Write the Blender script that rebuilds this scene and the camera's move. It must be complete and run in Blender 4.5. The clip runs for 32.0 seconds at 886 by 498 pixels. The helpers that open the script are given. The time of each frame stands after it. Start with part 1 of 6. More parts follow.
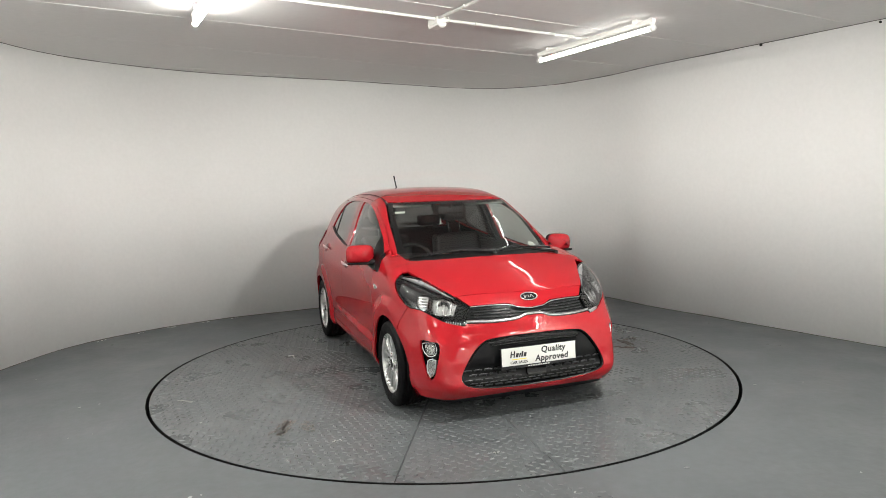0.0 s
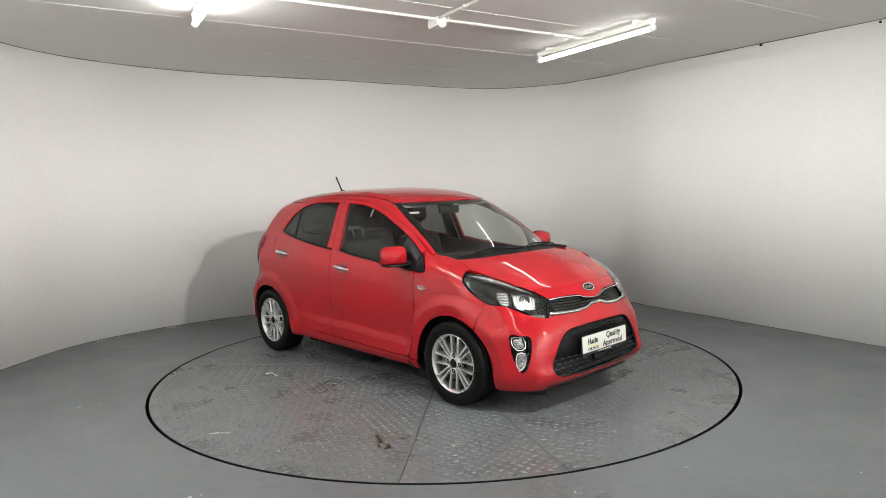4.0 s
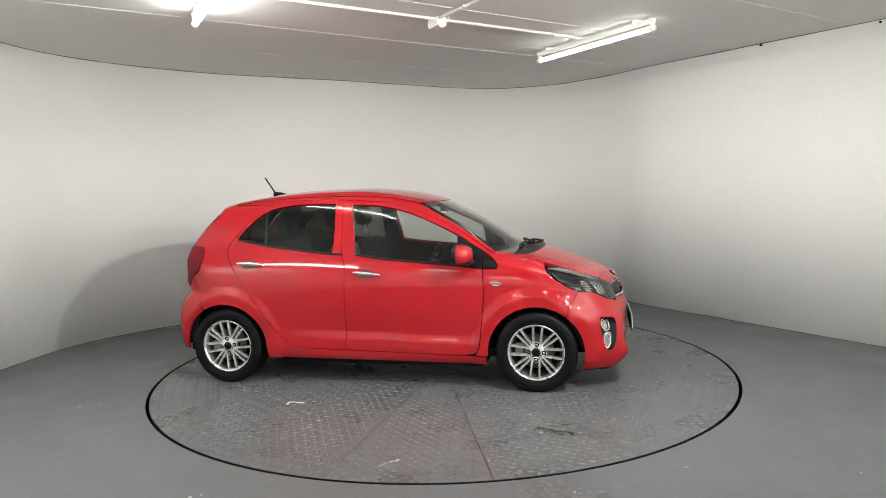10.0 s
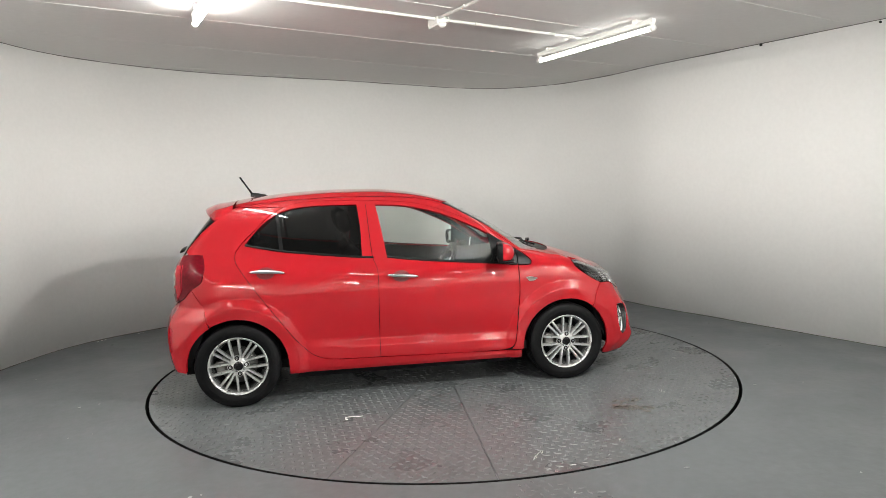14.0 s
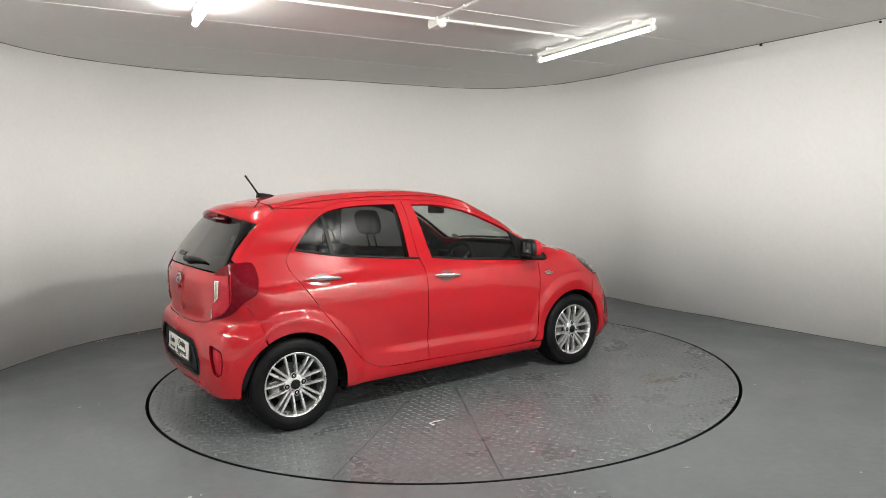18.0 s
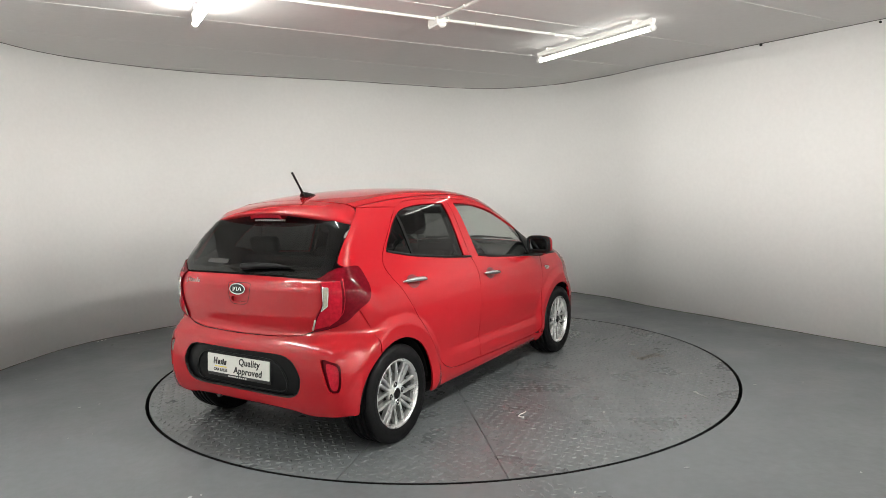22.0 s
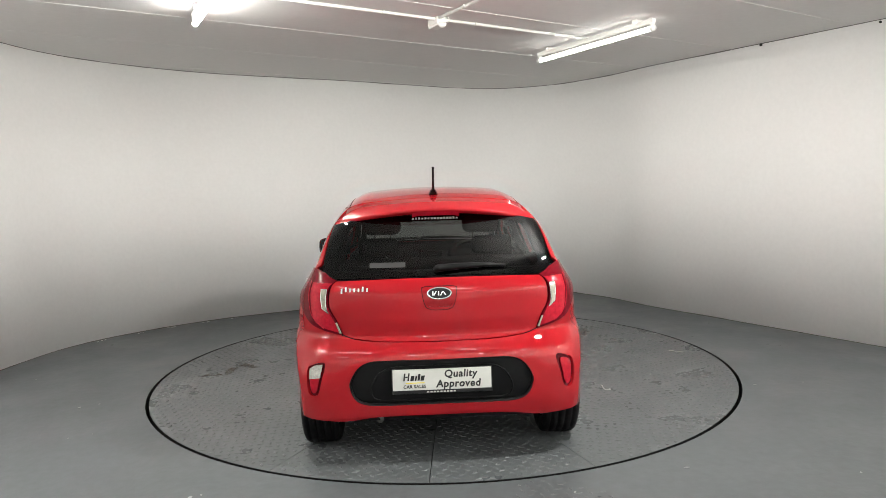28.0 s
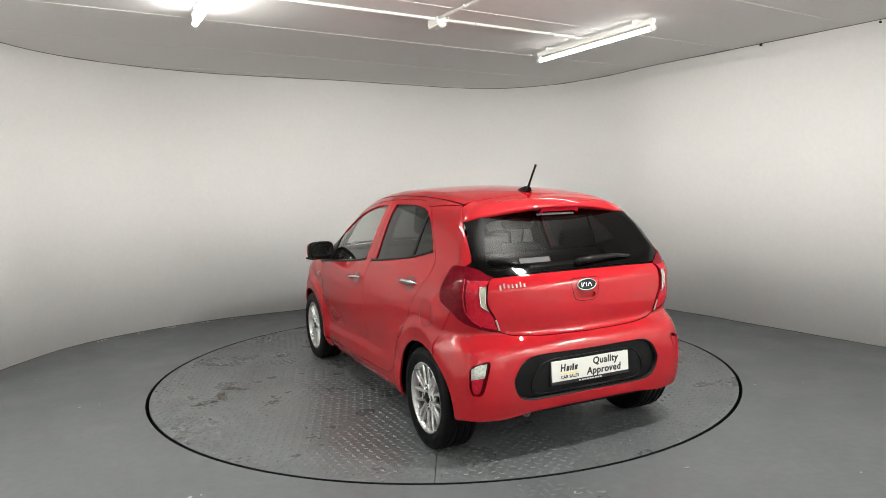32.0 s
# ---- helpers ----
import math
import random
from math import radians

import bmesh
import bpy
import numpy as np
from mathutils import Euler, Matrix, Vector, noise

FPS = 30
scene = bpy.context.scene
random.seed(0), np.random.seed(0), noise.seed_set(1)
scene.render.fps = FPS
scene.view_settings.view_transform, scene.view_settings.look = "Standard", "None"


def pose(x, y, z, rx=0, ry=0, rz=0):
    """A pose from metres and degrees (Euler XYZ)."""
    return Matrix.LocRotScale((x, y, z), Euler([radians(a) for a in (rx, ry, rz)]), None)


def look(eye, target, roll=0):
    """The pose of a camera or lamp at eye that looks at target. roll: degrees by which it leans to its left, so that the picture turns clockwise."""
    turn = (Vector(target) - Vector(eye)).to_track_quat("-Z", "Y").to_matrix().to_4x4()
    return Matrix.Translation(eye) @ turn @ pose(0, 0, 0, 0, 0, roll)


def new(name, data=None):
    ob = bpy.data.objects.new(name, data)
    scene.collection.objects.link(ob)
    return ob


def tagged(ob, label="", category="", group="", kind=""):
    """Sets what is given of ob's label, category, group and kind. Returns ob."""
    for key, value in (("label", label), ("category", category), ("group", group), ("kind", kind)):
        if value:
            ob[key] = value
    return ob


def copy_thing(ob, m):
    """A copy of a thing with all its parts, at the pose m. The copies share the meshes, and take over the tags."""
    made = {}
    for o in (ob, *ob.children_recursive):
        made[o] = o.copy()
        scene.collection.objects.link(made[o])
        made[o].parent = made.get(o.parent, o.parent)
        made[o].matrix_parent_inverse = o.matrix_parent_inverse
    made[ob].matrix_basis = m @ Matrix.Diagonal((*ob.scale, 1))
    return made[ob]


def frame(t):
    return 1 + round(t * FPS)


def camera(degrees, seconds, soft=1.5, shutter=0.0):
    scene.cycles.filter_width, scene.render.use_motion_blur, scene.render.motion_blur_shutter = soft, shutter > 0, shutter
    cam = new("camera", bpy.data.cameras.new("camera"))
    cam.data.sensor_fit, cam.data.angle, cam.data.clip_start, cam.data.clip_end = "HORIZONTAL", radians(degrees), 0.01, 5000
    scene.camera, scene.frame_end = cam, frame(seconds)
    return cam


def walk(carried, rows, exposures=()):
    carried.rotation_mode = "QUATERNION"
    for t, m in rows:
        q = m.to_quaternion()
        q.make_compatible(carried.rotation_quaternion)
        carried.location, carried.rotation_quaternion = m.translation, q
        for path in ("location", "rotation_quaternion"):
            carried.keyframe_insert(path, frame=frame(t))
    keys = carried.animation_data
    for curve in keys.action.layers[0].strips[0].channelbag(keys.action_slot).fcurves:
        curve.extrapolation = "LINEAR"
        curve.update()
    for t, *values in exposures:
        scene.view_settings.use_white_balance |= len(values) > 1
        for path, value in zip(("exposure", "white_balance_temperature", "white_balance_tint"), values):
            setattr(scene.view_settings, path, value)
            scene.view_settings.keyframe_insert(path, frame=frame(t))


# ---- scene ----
from mathutils.geometry import delaunay_2d_cdt

# the camera stands still on a tripod; the turntable turns before it
cam = camera(66.28, 32.0, soft=0.65)
EYE = look((0.0, -5.574, 1.4985), (0.02379, 0.0, 0.9705), roll=-1.642)
walk(cam, [(0.0, EYE), (32.0, EYE)], exposures=[(0.0, 0.57), (32.0, 0.57)])

# ---- turn of the table: degrees at a time
START, SPEED = -69.97, 5.787
CAR_X, CAR_Y = -0.377, 0.087          # wheelbase centre from the table's axis
TABLE_R = 2.271


def turn(t):
    return START + SPEED * t + 0.0464 * (t - 16.0) ** 2 / 100.0


# ---- world: a closed basement room, the little light outside never gets in
world = bpy.data.worlds.new("world")
world.use_nodes = True
world.node_tree.nodes["Background"].inputs[0].default_value = (0.5, 0.5, 0.5, 1)
world.node_tree.nodes["Background"].inputs[1].default_value = 0.05
scene.world = world

TABLE_GLOW = 9.0         # the tube over the table, dimmed to keep the near wall even
DIM_GLOW = 28.0          # unseen tubes, dimmed to balance the walls
WEST_GLOW = 75.0         # the tube over the west side
HALL_GLOW = 140.0        # unseen tubes over the camera and behind it, set to even the walls
EAST_FILL_GLOW = 250.0        # a pair of unseen fill tubes added along the east side
FLOOD_GLOW = 860.0       # compact flood lamp, inferred from the car's shadow


# ---- materials
def nodes_of(name):
    m = bpy.data.materials.new(name)
    m.use_nodes = True
    nt = m.node_tree
    return m, nt, nt.nodes["Principled BSDF"]


def mat(name, color, rough=0.5, metal=0.0, var=0.12, scale=4.0, fine=60.0, bump=0.0, coat=0.0, spec=0.5,
        rvar=0.1, coords="Object", emit=0.0, trans=0.0, ior=1.45, coat_rough=0.04):
    """A surface with variation at two scales, and fine relief."""
    m, nt, b = nodes_of(name)
    n, l = nt.nodes, nt.links
    b.inputs["Metallic"].default_value = metal
    b.inputs["Coat Weight"].default_value = coat
    b.inputs["Coat Roughness"].default_value = coat_rough
    b.inputs["Specular IOR Level"].default_value = spec
    b.inputs["Transmission Weight"].default_value = trans
    b.inputs["IOR"].default_value = ior
    tc = n.new("ShaderNodeTexCoord")
    big, small = n.new("ShaderNodeTexNoise"), n.new("ShaderNodeTexNoise")
    for t, s, d in ((big, scale, 4.0), (small, fine, 3.0)):
        t.inputs["Scale"].default_value, t.inputs["Detail"].default_value = s, d
        l.new(tc.outputs[coords], t.inputs["Vector"])
    mix = n.new("ShaderNodeMath")
    mix.operation = "ADD"
    l.new(big.outputs["Fac"], mix.inputs[0])
    l.new(small.outputs["Fac"], mix.inputs[1])
    ramp = n.new("ShaderNodeMapRange")
    ramp.inputs["From Min"].default_value, ramp.inputs["From Max"].default_value = 0.6, 1.4
    ramp.inputs["To Min"].default_value, ramp.inputs["To Max"].default_value = 1 - var, 1 + var
    l.new(mix.outputs[0], ramp.inputs["Value"])
    mul = n.new("ShaderNodeVectorMath")
    mul.operation = "SCALE"
    mul.inputs[0].default_value = color[:3]
    l.new(ramp.outputs[0], mul.inputs["Scale"])
    l.new(mul.outputs[0], b.inputs["Base Color"])
    rr = n.new("ShaderNodeMapRange")
    rr.inputs["From Min"].default_value, rr.inputs["From Max"].default_value = 0.3, 0.7
    rr.inputs["To Min"].default_value, rr.inputs["To Max"].default_value = max(0.02, rough - rvar), min(1, rough + rvar)
    l.new(big.outputs["Fac"], rr.inputs["Value"])
    l.new(rr.outputs[0], b.inputs["Roughness"])
    if bump:
        bp = n.new("ShaderNodeBump")
        bp.inputs["Strength"].default_value, bp.inputs["Distance"].default_value = 1.0, bump
        l.new(small.outputs["Fac"], bp.inputs["Height"])
        l.new(bp.outputs[0], b.inputs["Normal"])
    if emit:
        b.inputs["Emission Color"].default_value = (*color[:3], 1)
        b.inputs["Emission Strength"].default_value = emit
    return m


def glass(name, tint, gloss=1.0, least=0.05):
    """Thin clear or tinted pane: what is behind shows through the tint, the room shows in its gloss."""
    m, nt, b = nodes_of(name)
    n, l = nt.nodes, nt.links
    n.remove(b)
    tr, gl, mx, fr, pw, mr = (n.new("ShaderNode" + k) for k in ("BsdfTransparent", "BsdfGlossy", "MixShader", "LayerWeight", "Math", "MapRange"))
    tr.inputs["Color"].default_value = (*tint, 1)
    gl.inputs["Roughness"].default_value = 0.015
    gl.inputs["Color"].default_value = (gloss, gloss, gloss, 1)
    fr.inputs["Blend"].default_value = 0.5
    pw.operation = "POWER"
    pw.inputs[1].default_value = 4.5
    mr.inputs["To Min"].default_value, mr.inputs["To Max"].default_value = least, 1.0
    l.new(fr.outputs["Facing"], pw.inputs[0])
    l.new(pw.outputs[0], mr.inputs["Value"])
    l.new(mr.outputs[0], mx.inputs[0])
    l.new(tr.outputs[0], mx.inputs[1])
    l.new(gl.outputs[0], mx.inputs[2])
    l.new(mx.outputs[0], n["Material Output"].inputs["Surface"])
    return m


WALL = mat("white_wall_paint", (0.90, 0.89, 0.875), 0.62, var=0.03, scale=0.9, fine=26.0, bump=0.0006, rvar=0.08)
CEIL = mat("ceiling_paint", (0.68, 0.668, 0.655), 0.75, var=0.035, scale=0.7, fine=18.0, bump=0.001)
FLOOR = mat("grey_floor_paint", (0.112, 0.121, 0.127), 0.42, var=0.15, scale=1.3, fine=17.0, bump=0.0015, rvar=0.14)
PLATE = mat("grey_tread_plate", (0.106, 0.114, 0.118), 0.33, var=0.16, scale=2.2, fine=30.0, bump=0.001, rvar=0.12)
# slightly lighter than the plates, for wear and for the reflections lozenges catch
TREAD = mat("worn_tread", (0.120, 0.128, 0.132), 0.34, var=0.25, scale=3.0, fine=40.0, bump=0.0006, rvar=0.10)
GAP = mat("dark_gap", (0.005, 0.005, 0.005), 0.9, spec=0.1)
WHITE_PLASTIC = mat("white_plastic", (0.78, 0.77, 0.74), 0.4, var=0.04)
WHITE_METAL = mat("white_enamel", (0.74, 0.73, 0.70), 0.35, var=0.05)
TABLE_TUBE = mat("table_tube", (0.975, 0.975, 0.925), 0.3, var=0.0, emit=TABLE_GLOW)
WEST_TUBE = mat("west_tube", (0.975, 0.975, 0.925), 0.3, var=0.0, emit=WEST_GLOW)
DIM_TUBE = mat("dim_tube", (0.975, 0.975, 0.925), 0.3, var=0.0, emit=DIM_GLOW)
HALL_TUBE = mat("hall_tube", (0.975, 0.975, 0.925), 0.3, var=0.0, emit=HALL_GLOW)
EAST_FILL_TUBE = mat("east_fill_tube", (0.975, 0.975, 0.925), 0.3, var=0.0, emit=EAST_FILL_GLOW)
FLOOD = mat("flood_glass", (0.975, 0.975, 0.925), 0.3, var=0.0, emit=FLOOD_GLOW)
FLAKE = mat("white_flake", (0.8, 0.8, 0.78), 0.6)


# ---- mesh helpers
def mesh_from(name, verts, faces, smooth=False):
    me = bpy.data.meshes.new(name)
    me.from_pydata([tuple(v) for v in verts], [], [tuple(f) for f in faces])
    me.polygons.foreach_set("use_smooth", [smooth] * len(me.polygons))
    me.update()
    return me


def put(name, verts, faces, material, parent=None, label="", smooth=False, at=None):
    ob = new(name, mesh_from(name, verts, faces, smooth))
    ob.data.materials.append(material)
    if parent:
        ob.parent = parent
    if at is not None:
        ob.matrix_basis = at
    if label:
        ob["label"] = label
    return ob


def part(name, bm, material, parent=None, label="", smooth=False, at=None):
    me = bpy.data.meshes.new(name)
    bm.to_mesh(me)
    bm.free()
    me.polygons.foreach_set("use_smooth", [smooth] * len(me.polygons))
    ob = new(name, me)
    me.materials.append(material)
    if parent:
        ob.parent = parent
    if at is not None:
        ob.matrix_basis = at
    if label:
        ob["label"] = label
    return ob


def box_bm(sx, sy, sz, centre=(0, 0, 0), bevel=0.0, seg=2, bm=None):
    own = bmesh.new()
    bmesh.ops.create_cube(own, size=1.0, matrix=Matrix.Translation(centre) @ Matrix.Diagonal((sx, sy, sz, 1)))
    if bevel:
        bmesh.ops.bevel(own, geom=own.edges[:], offset=bevel, segments=seg, affect="EDGES", profile=0.5)
    if bm is None:
        return own
    tmp = bpy.data.meshes.new("tmp")
    own.to_mesh(tmp)
    own.free()
    bm.from_mesh(tmp)
    bpy.data.meshes.remove(tmp)
    return bm


def ring_tube(path, radius, seg=8, closed=False):
    """Verts and faces of a round bar along a path."""
    path = [Vector(q) for q in path]
    n = len(path)
    vs, fs = [], []
    for i, q in enumerate(path):
        a = path[(i - 1) % n] if (closed or i) else q
        b = path[(i + 1) % n] if (closed or i < n - 1) else q
        d = (b - a).normalized()
        up = Vector((0, 0, 1)) if abs(d.z) < 0.9 else Vector((1, 0, 0))
        e1 = d.cross(up).normalized()
        e2 = e1.cross(d)
        r = radius[i] if isinstance(radius, (list, tuple)) else radius
        for k in range(seg):
            w = 2 * math.pi * k / seg
            vs.append(q + r * (math.cos(w) * e1 + math.sin(w) * e2))
    m = n if closed else n - 1
    for i in range(m):
        j = (i + 1) % n
        for k in range(seg):
            k2 = (k + 1) % seg
            fs.append((i * seg + k, i * seg + k2, j * seg + k2, j * seg + k))
    if not closed:
        fs.append(tuple(range(seg))[::-1])
        fs.append(tuple((n - 1) * seg + k for k in range(seg)))
    return vs, fs


def lathe(profile, seg=48, axis="y"):
    """Turned body: profile of (radius, along)."""
    vs, fs = [], []
    n = len(profile)
    for i in range(seg):
        w = 2 * math.pi * i / seg
        c, s = math.cos(w), math.sin(w)
        for r, h in profile:
            vs.append((r * c, h, r * s) if axis == "y" else (r * c, r * s, h))
    for i in range(seg):
        j = (i + 1) % seg
        for k in range(n - 1):
            f = (i * n + k, i * n + k + 1, j * n + k + 1, j * n + k)
            fs.append(f if axis == "y" else f[::-1])
    return vs, fs


def spline(points, per=8):
    """A smooth line through plan points."""
    q = [Vector(a) for a in points]
    q = [2 * q[0] - q[1]] + q + [2 * q[-1] - q[-2]]
    out = []
    for i in range(1, len(q) - 2):
        for k in range(per):
            t = k / per
            out.append(0.5 * (2 * q[i] + (q[i + 1] - q[i - 1]) * t + (2 * q[i - 1] - 5 * q[i] + 4 * q[i + 1] - q[i + 2]) * t * t
                              + (3 * q[i] - q[i - 1] - 3 * q[i + 1] + q[i + 2]) * t ** 3))
    out.append(q[-2])
    return out


# ---- the room
def ceiling_z(x):
    return 2.812 - 0.0115 * x


PLAN = [(-3.84, -0.35), (-3.84, 0.25), (-3.73, 0.95), (-3.45, 1.48), (-3.06, 1.93), (-2.56, 2.33), (-1.90, 2.68),
        (-1.17, 3.02), (-0.50, 3.40), (0.22, 3.80), (0.80, 3.97), (1.38, 3.80), (1.78, 3.48), (2.20, 2.88), (2.42, 2.40),
        (2.67, 1.97), (3.04, 1.36), (3.36, 0.83), (3.80, 0.10), (4.30, -0.72)]


def wall_strip(name, line, label, thick=0.2, top=2.95):
    line = [Vector((a[0], a[1], 0)) for a in line]
    vs, fs = [], []
    for i, q in enumerate(line):
        d = (line[min(i + 1, len(line) - 1)] - line[max(i - 1, 0)]).normalized()
        out = Vector((-d.y, d.x, 0)) * thick
        vs += [q, q + Vector((0, 0, top)), q + out + Vector((0, 0, top)), q + out]
    for i in range(len(line) - 1):
        a, b = 4 * i, 4 * i + 4
        for k in range(4):
            k2 = (k + 1) % 4
            fs.append((a + k, b + k, b + k2, a + k2))
    fs += [(0, 1, 2, 3), tuple(4 * (len(line) - 1) + k for k in (3, 2, 1, 0))]
    ob = put(name, vs, fs, WALL)
    for poly in ob.data.polygons:
        poly.use_smooth = abs(poly.normal.z) < 0.5 and len(line) > 10
    return tagged(ob, label, "wall", kind="structure")


curve = spline(PLAN, 6)
wall_strip("wall_curved", curve, "smooth white painted wall bending round the turntable")
wall_strip("wall_west", [(-3.84, -13.0), (-3.84, -0.352)], "plain white painted side wall")
wall_strip("wall_east", [(4.302, -0.724), (5.4, -2.6), (5.4, -13.0)], "plain white painted side wall")
wall_strip("wall_south", [(5.398, -13.0), (-3.838, -13.0)], "plain white painted end wall")


def build_floor():
    seg, vs, fs = 192, [], []
    radii = [TABLE_R + 0.024, 3.0, 5.0, 9.0, 20.0]
    for r in radii:
        for k in range(seg):
            w = 2 * math.pi * k / seg
            vs.append((r * math.cos(w), r * math.sin(w), 0.0))
    for i in range(len(radii) - 1):
        for k in range(seg):
            k2 = (k + 1) % seg
            fs.append((i * seg + k, (i + 1) * seg + k, (i + 1) * seg + k2, i * seg + k2))
    tagged(put("floor", vs, fs, FLOOR), "worn grey painted concrete floor", "floor", kind="structure")
    pv, pf = [], []
    for k in range(seg):
        w = 2 * math.pi * k / seg
        pv.append(((radii[0] + 0.02) * math.cos(w), (radii[0] + 0.02) * math.sin(w), -0.24))
    pf.append(tuple(range(seg)))
    # the dark side of the pit, from just under the floor paint
    for z in (-0.002, -0.24):
        for k in range(seg):
            w = 2 * math.pi * k / seg
            pv.append((radii[0] * math.cos(w), radii[0] * math.sin(w), z))
    for k in range(seg):
        k2 = (k + 1) % seg
        pf.append((seg + k, seg + k2, 2 * seg + k2, 2 * seg + k))
    tagged(put("floor_pit", pv, pf, GAP), "dark pit below the turntable", "floor", kind="structure")


build_floor()


def build_ceiling():
    """Boarded ceiling; the joints run askew through the room under narrow cover strips."""
    vs, fs = [], []
    for z in (0.0, 0.15):
        for x, y in ((-6, -17), (7.5, -17), (7.5, 6), (-6, 6)):
            vs.append((x, y, ceiling_z(x) + z))
    fs += [(0, 3, 2, 1), (4, 5, 6, 7), (0, 1, 5, 4), (1, 2, 6, 5), (2, 3, 7, 6), (3, 0, 4, 7)]
    d = Vector((0.8509, 0.5253, 0))
    n = Vector((-d.y, d.x, 0))
    for off, w, h in ((-2.45, 0.012, 0.004), (-1.55, 0.012, 0.004), (-0.378, 0.012, 0.004), (0.835, 0.014, 0.004), (1.93, 0.009, 0.002), (3.1, 0.01, 0.004)):
        c = n * off
        b = len(vs)
        for s in (-9, 9):
            for e, z in ((-w, 0.001), (-w * 0.7, -h), (w * 0.7, -h), (w, 0.001)):
                q = c + d * s + n * e
                vs.append((q.x, q.y, ceiling_z(q.x) + z))
        for k in range(3):
            fs.append((b + k, b + k + 1, b + 5 + k, b + 4 + k))
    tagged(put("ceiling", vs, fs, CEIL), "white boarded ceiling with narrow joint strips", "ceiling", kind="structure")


build_ceiling()


# ---- tube lamps: batten, brackets, glowing tube with end caps
def tube_lamp(label, glow):
    root = new("tube_lamp")
    tagged(root, label, "lamp", group="tube lamps on the ceiling")
    bm = bmesh.new()
    vs = [(-0.76, -0.022, 0.0), (-0.76, 0.022, 0.0), (-0.76, 0.016, -0.032), (-0.76, -0.016, -0.032)]
    lo = [bm.verts.new(v) for v in vs]
    hi = [bm.verts.new((-v[0], v[1], v[2])) for v in vs]
    bm.faces.new(lo)
    bm.faces.new(hi[::-1])
    for k in range(4):
        bm.faces.new((lo[k], hi[k], hi[(k + 1) % 4], lo[(k + 1) % 4]))
    bmesh.ops.recalc_face_normals(bm, faces=bm.faces)
    part("batten", bm, WHITE_METAL, root, at=pose(0, 0, -0.025))
    # the tube glows but for a closed white strip along its back
    for name, a0, a1, r, material, lab in (("tube", 125, 415, 0.019, glow, "glowing white tube"), ("tube_back", 54, 126, 0.0195, WHITE_METAL, "")):
        v, f, n = [], [], 12
        for i in range(n + 1):
            w = radians(a0 + (a1 - a0) * i / n)
            v += [(-0.735, r * math.cos(w), r * math.sin(w)), (0.735, r * math.cos(w), r * math.sin(w))]
        f = [(2 * i, 2 * i + 1, 2 * i + 3, 2 * i + 2)[::-1] for i in range(n)]
        put(name, v, f, material, root, lab, True, pose(0, 0, -0.098))
    for s in (-1, 1):
        v, f = lathe([(0.0, -0.016), (0.024, -0.016), (0.025, 0.016), (0.0, 0.016)], 16)
        put("end_cap", v, f, WHITE_PLASTIC, root, "white lamp holder", True, pose(s * 0.75, 0, -0.098, 0, 0, 90))
        part("holder", box_bm(0.028, 0.034, 0.05, (0, 0, 0), 0.005), WHITE_PLASTIC, root, at=pose(s * 0.745, 0, -0.082))
        part("bracket", box_bm(0.05, 0.075, 0.03, (0, 0, 0), 0.006), WHITE_PLASTIC, root, at=pose(s * 0.58, 0, -0.014))
    return root


def lamp_pose(x, y):
    return pose(x, y, ceiling_z(x) - 0.004, 0, 0, -61.9)


lamp = tube_lamp("white batten lamp with a glowing tube", TABLE_TUBE)
lamp.matrix_basis = lamp_pose(1.395, 0.63)
west_lamp = tube_lamp("white batten lamp with a glowing tube", WEST_TUBE)
west_lamp.matrix_basis = lamp_pose(-1.40, -1.10)
# lamps assumed out of view; their strength is dimmed to even the walls
dim_lamp = tube_lamp("unseen white batten lamp with a dimmed tube", DIM_TUBE)
dim_lamp.matrix_basis = lamp_pose(0.60, -4.90)
for x, y in ((-1.60, -4.75), (2.7, -6.5), (-3.1, -7.3), (-2.6, -11.0)):
    copy_thing(dim_lamp, lamp_pose(x, y))
# unseen lamps assumed behind the camera; the first is added to fill the west wall
hall_lamp = tube_lamp("white batten lamp with a glowing tube", HALL_TUBE)
hall_lamp.matrix_basis = lamp_pose(-3.0, -3.0)
for x, y in ((4.5, -8.6), (-0.3, -11.0), (2.0, -11.0), (4.3, -11.6)):
    copy_thing(hall_lamp, lamp_pose(x, y))


# unseen pair added as fill, so that the walls come out evenly bright
east_fill_lamp = tube_lamp("unseen white batten lamp with a bright tube, added as fill", EAST_FILL_TUBE)
east_fill_lamp.matrix_basis = lamp_pose(4.5, -4.3)
copy_thing(east_fill_lamp, lamp_pose(4.6, -6.3))


def flood_lamp():
    """Unseen lamp inferred from the car's sharp wall shadow, built as a compact bracket flood."""
    root = new("flood_lamp")
    tagged(root, "compact white flood lamp on a ceiling bracket, unseen, inferred from the car's shadow", "lamp")
    at = Vector((1.45, -2.50, 2.47))
    root.matrix_basis = look(at, (-1.2, 1.2, 1.0))
    part("housing", box_bm(0.20, 0.15, 0.05, (0, 0, 0.03), 0.012), WHITE_METAL, root)
    put("lamp_face", [(-0.085, -0.06, 0.0), (0.085, -0.06, 0.0), (0.085, 0.06, 0.0), (-0.085, 0.06, 0.0)], [(3, 2, 1, 0)], FLOOD, root, "glowing lamp glass")
    inv = root.matrix_basis.inverted()
    v, f = ring_tube([inv @ (at + Vector((0.02, -0.03, 0.03))), inv @ Vector((at.x + 0.04, at.y - 0.06, ceiling_z(at.x)))], 0.012, 8)
    put("bracket", v, f, WHITE_METAL, root)


flood_lamp()


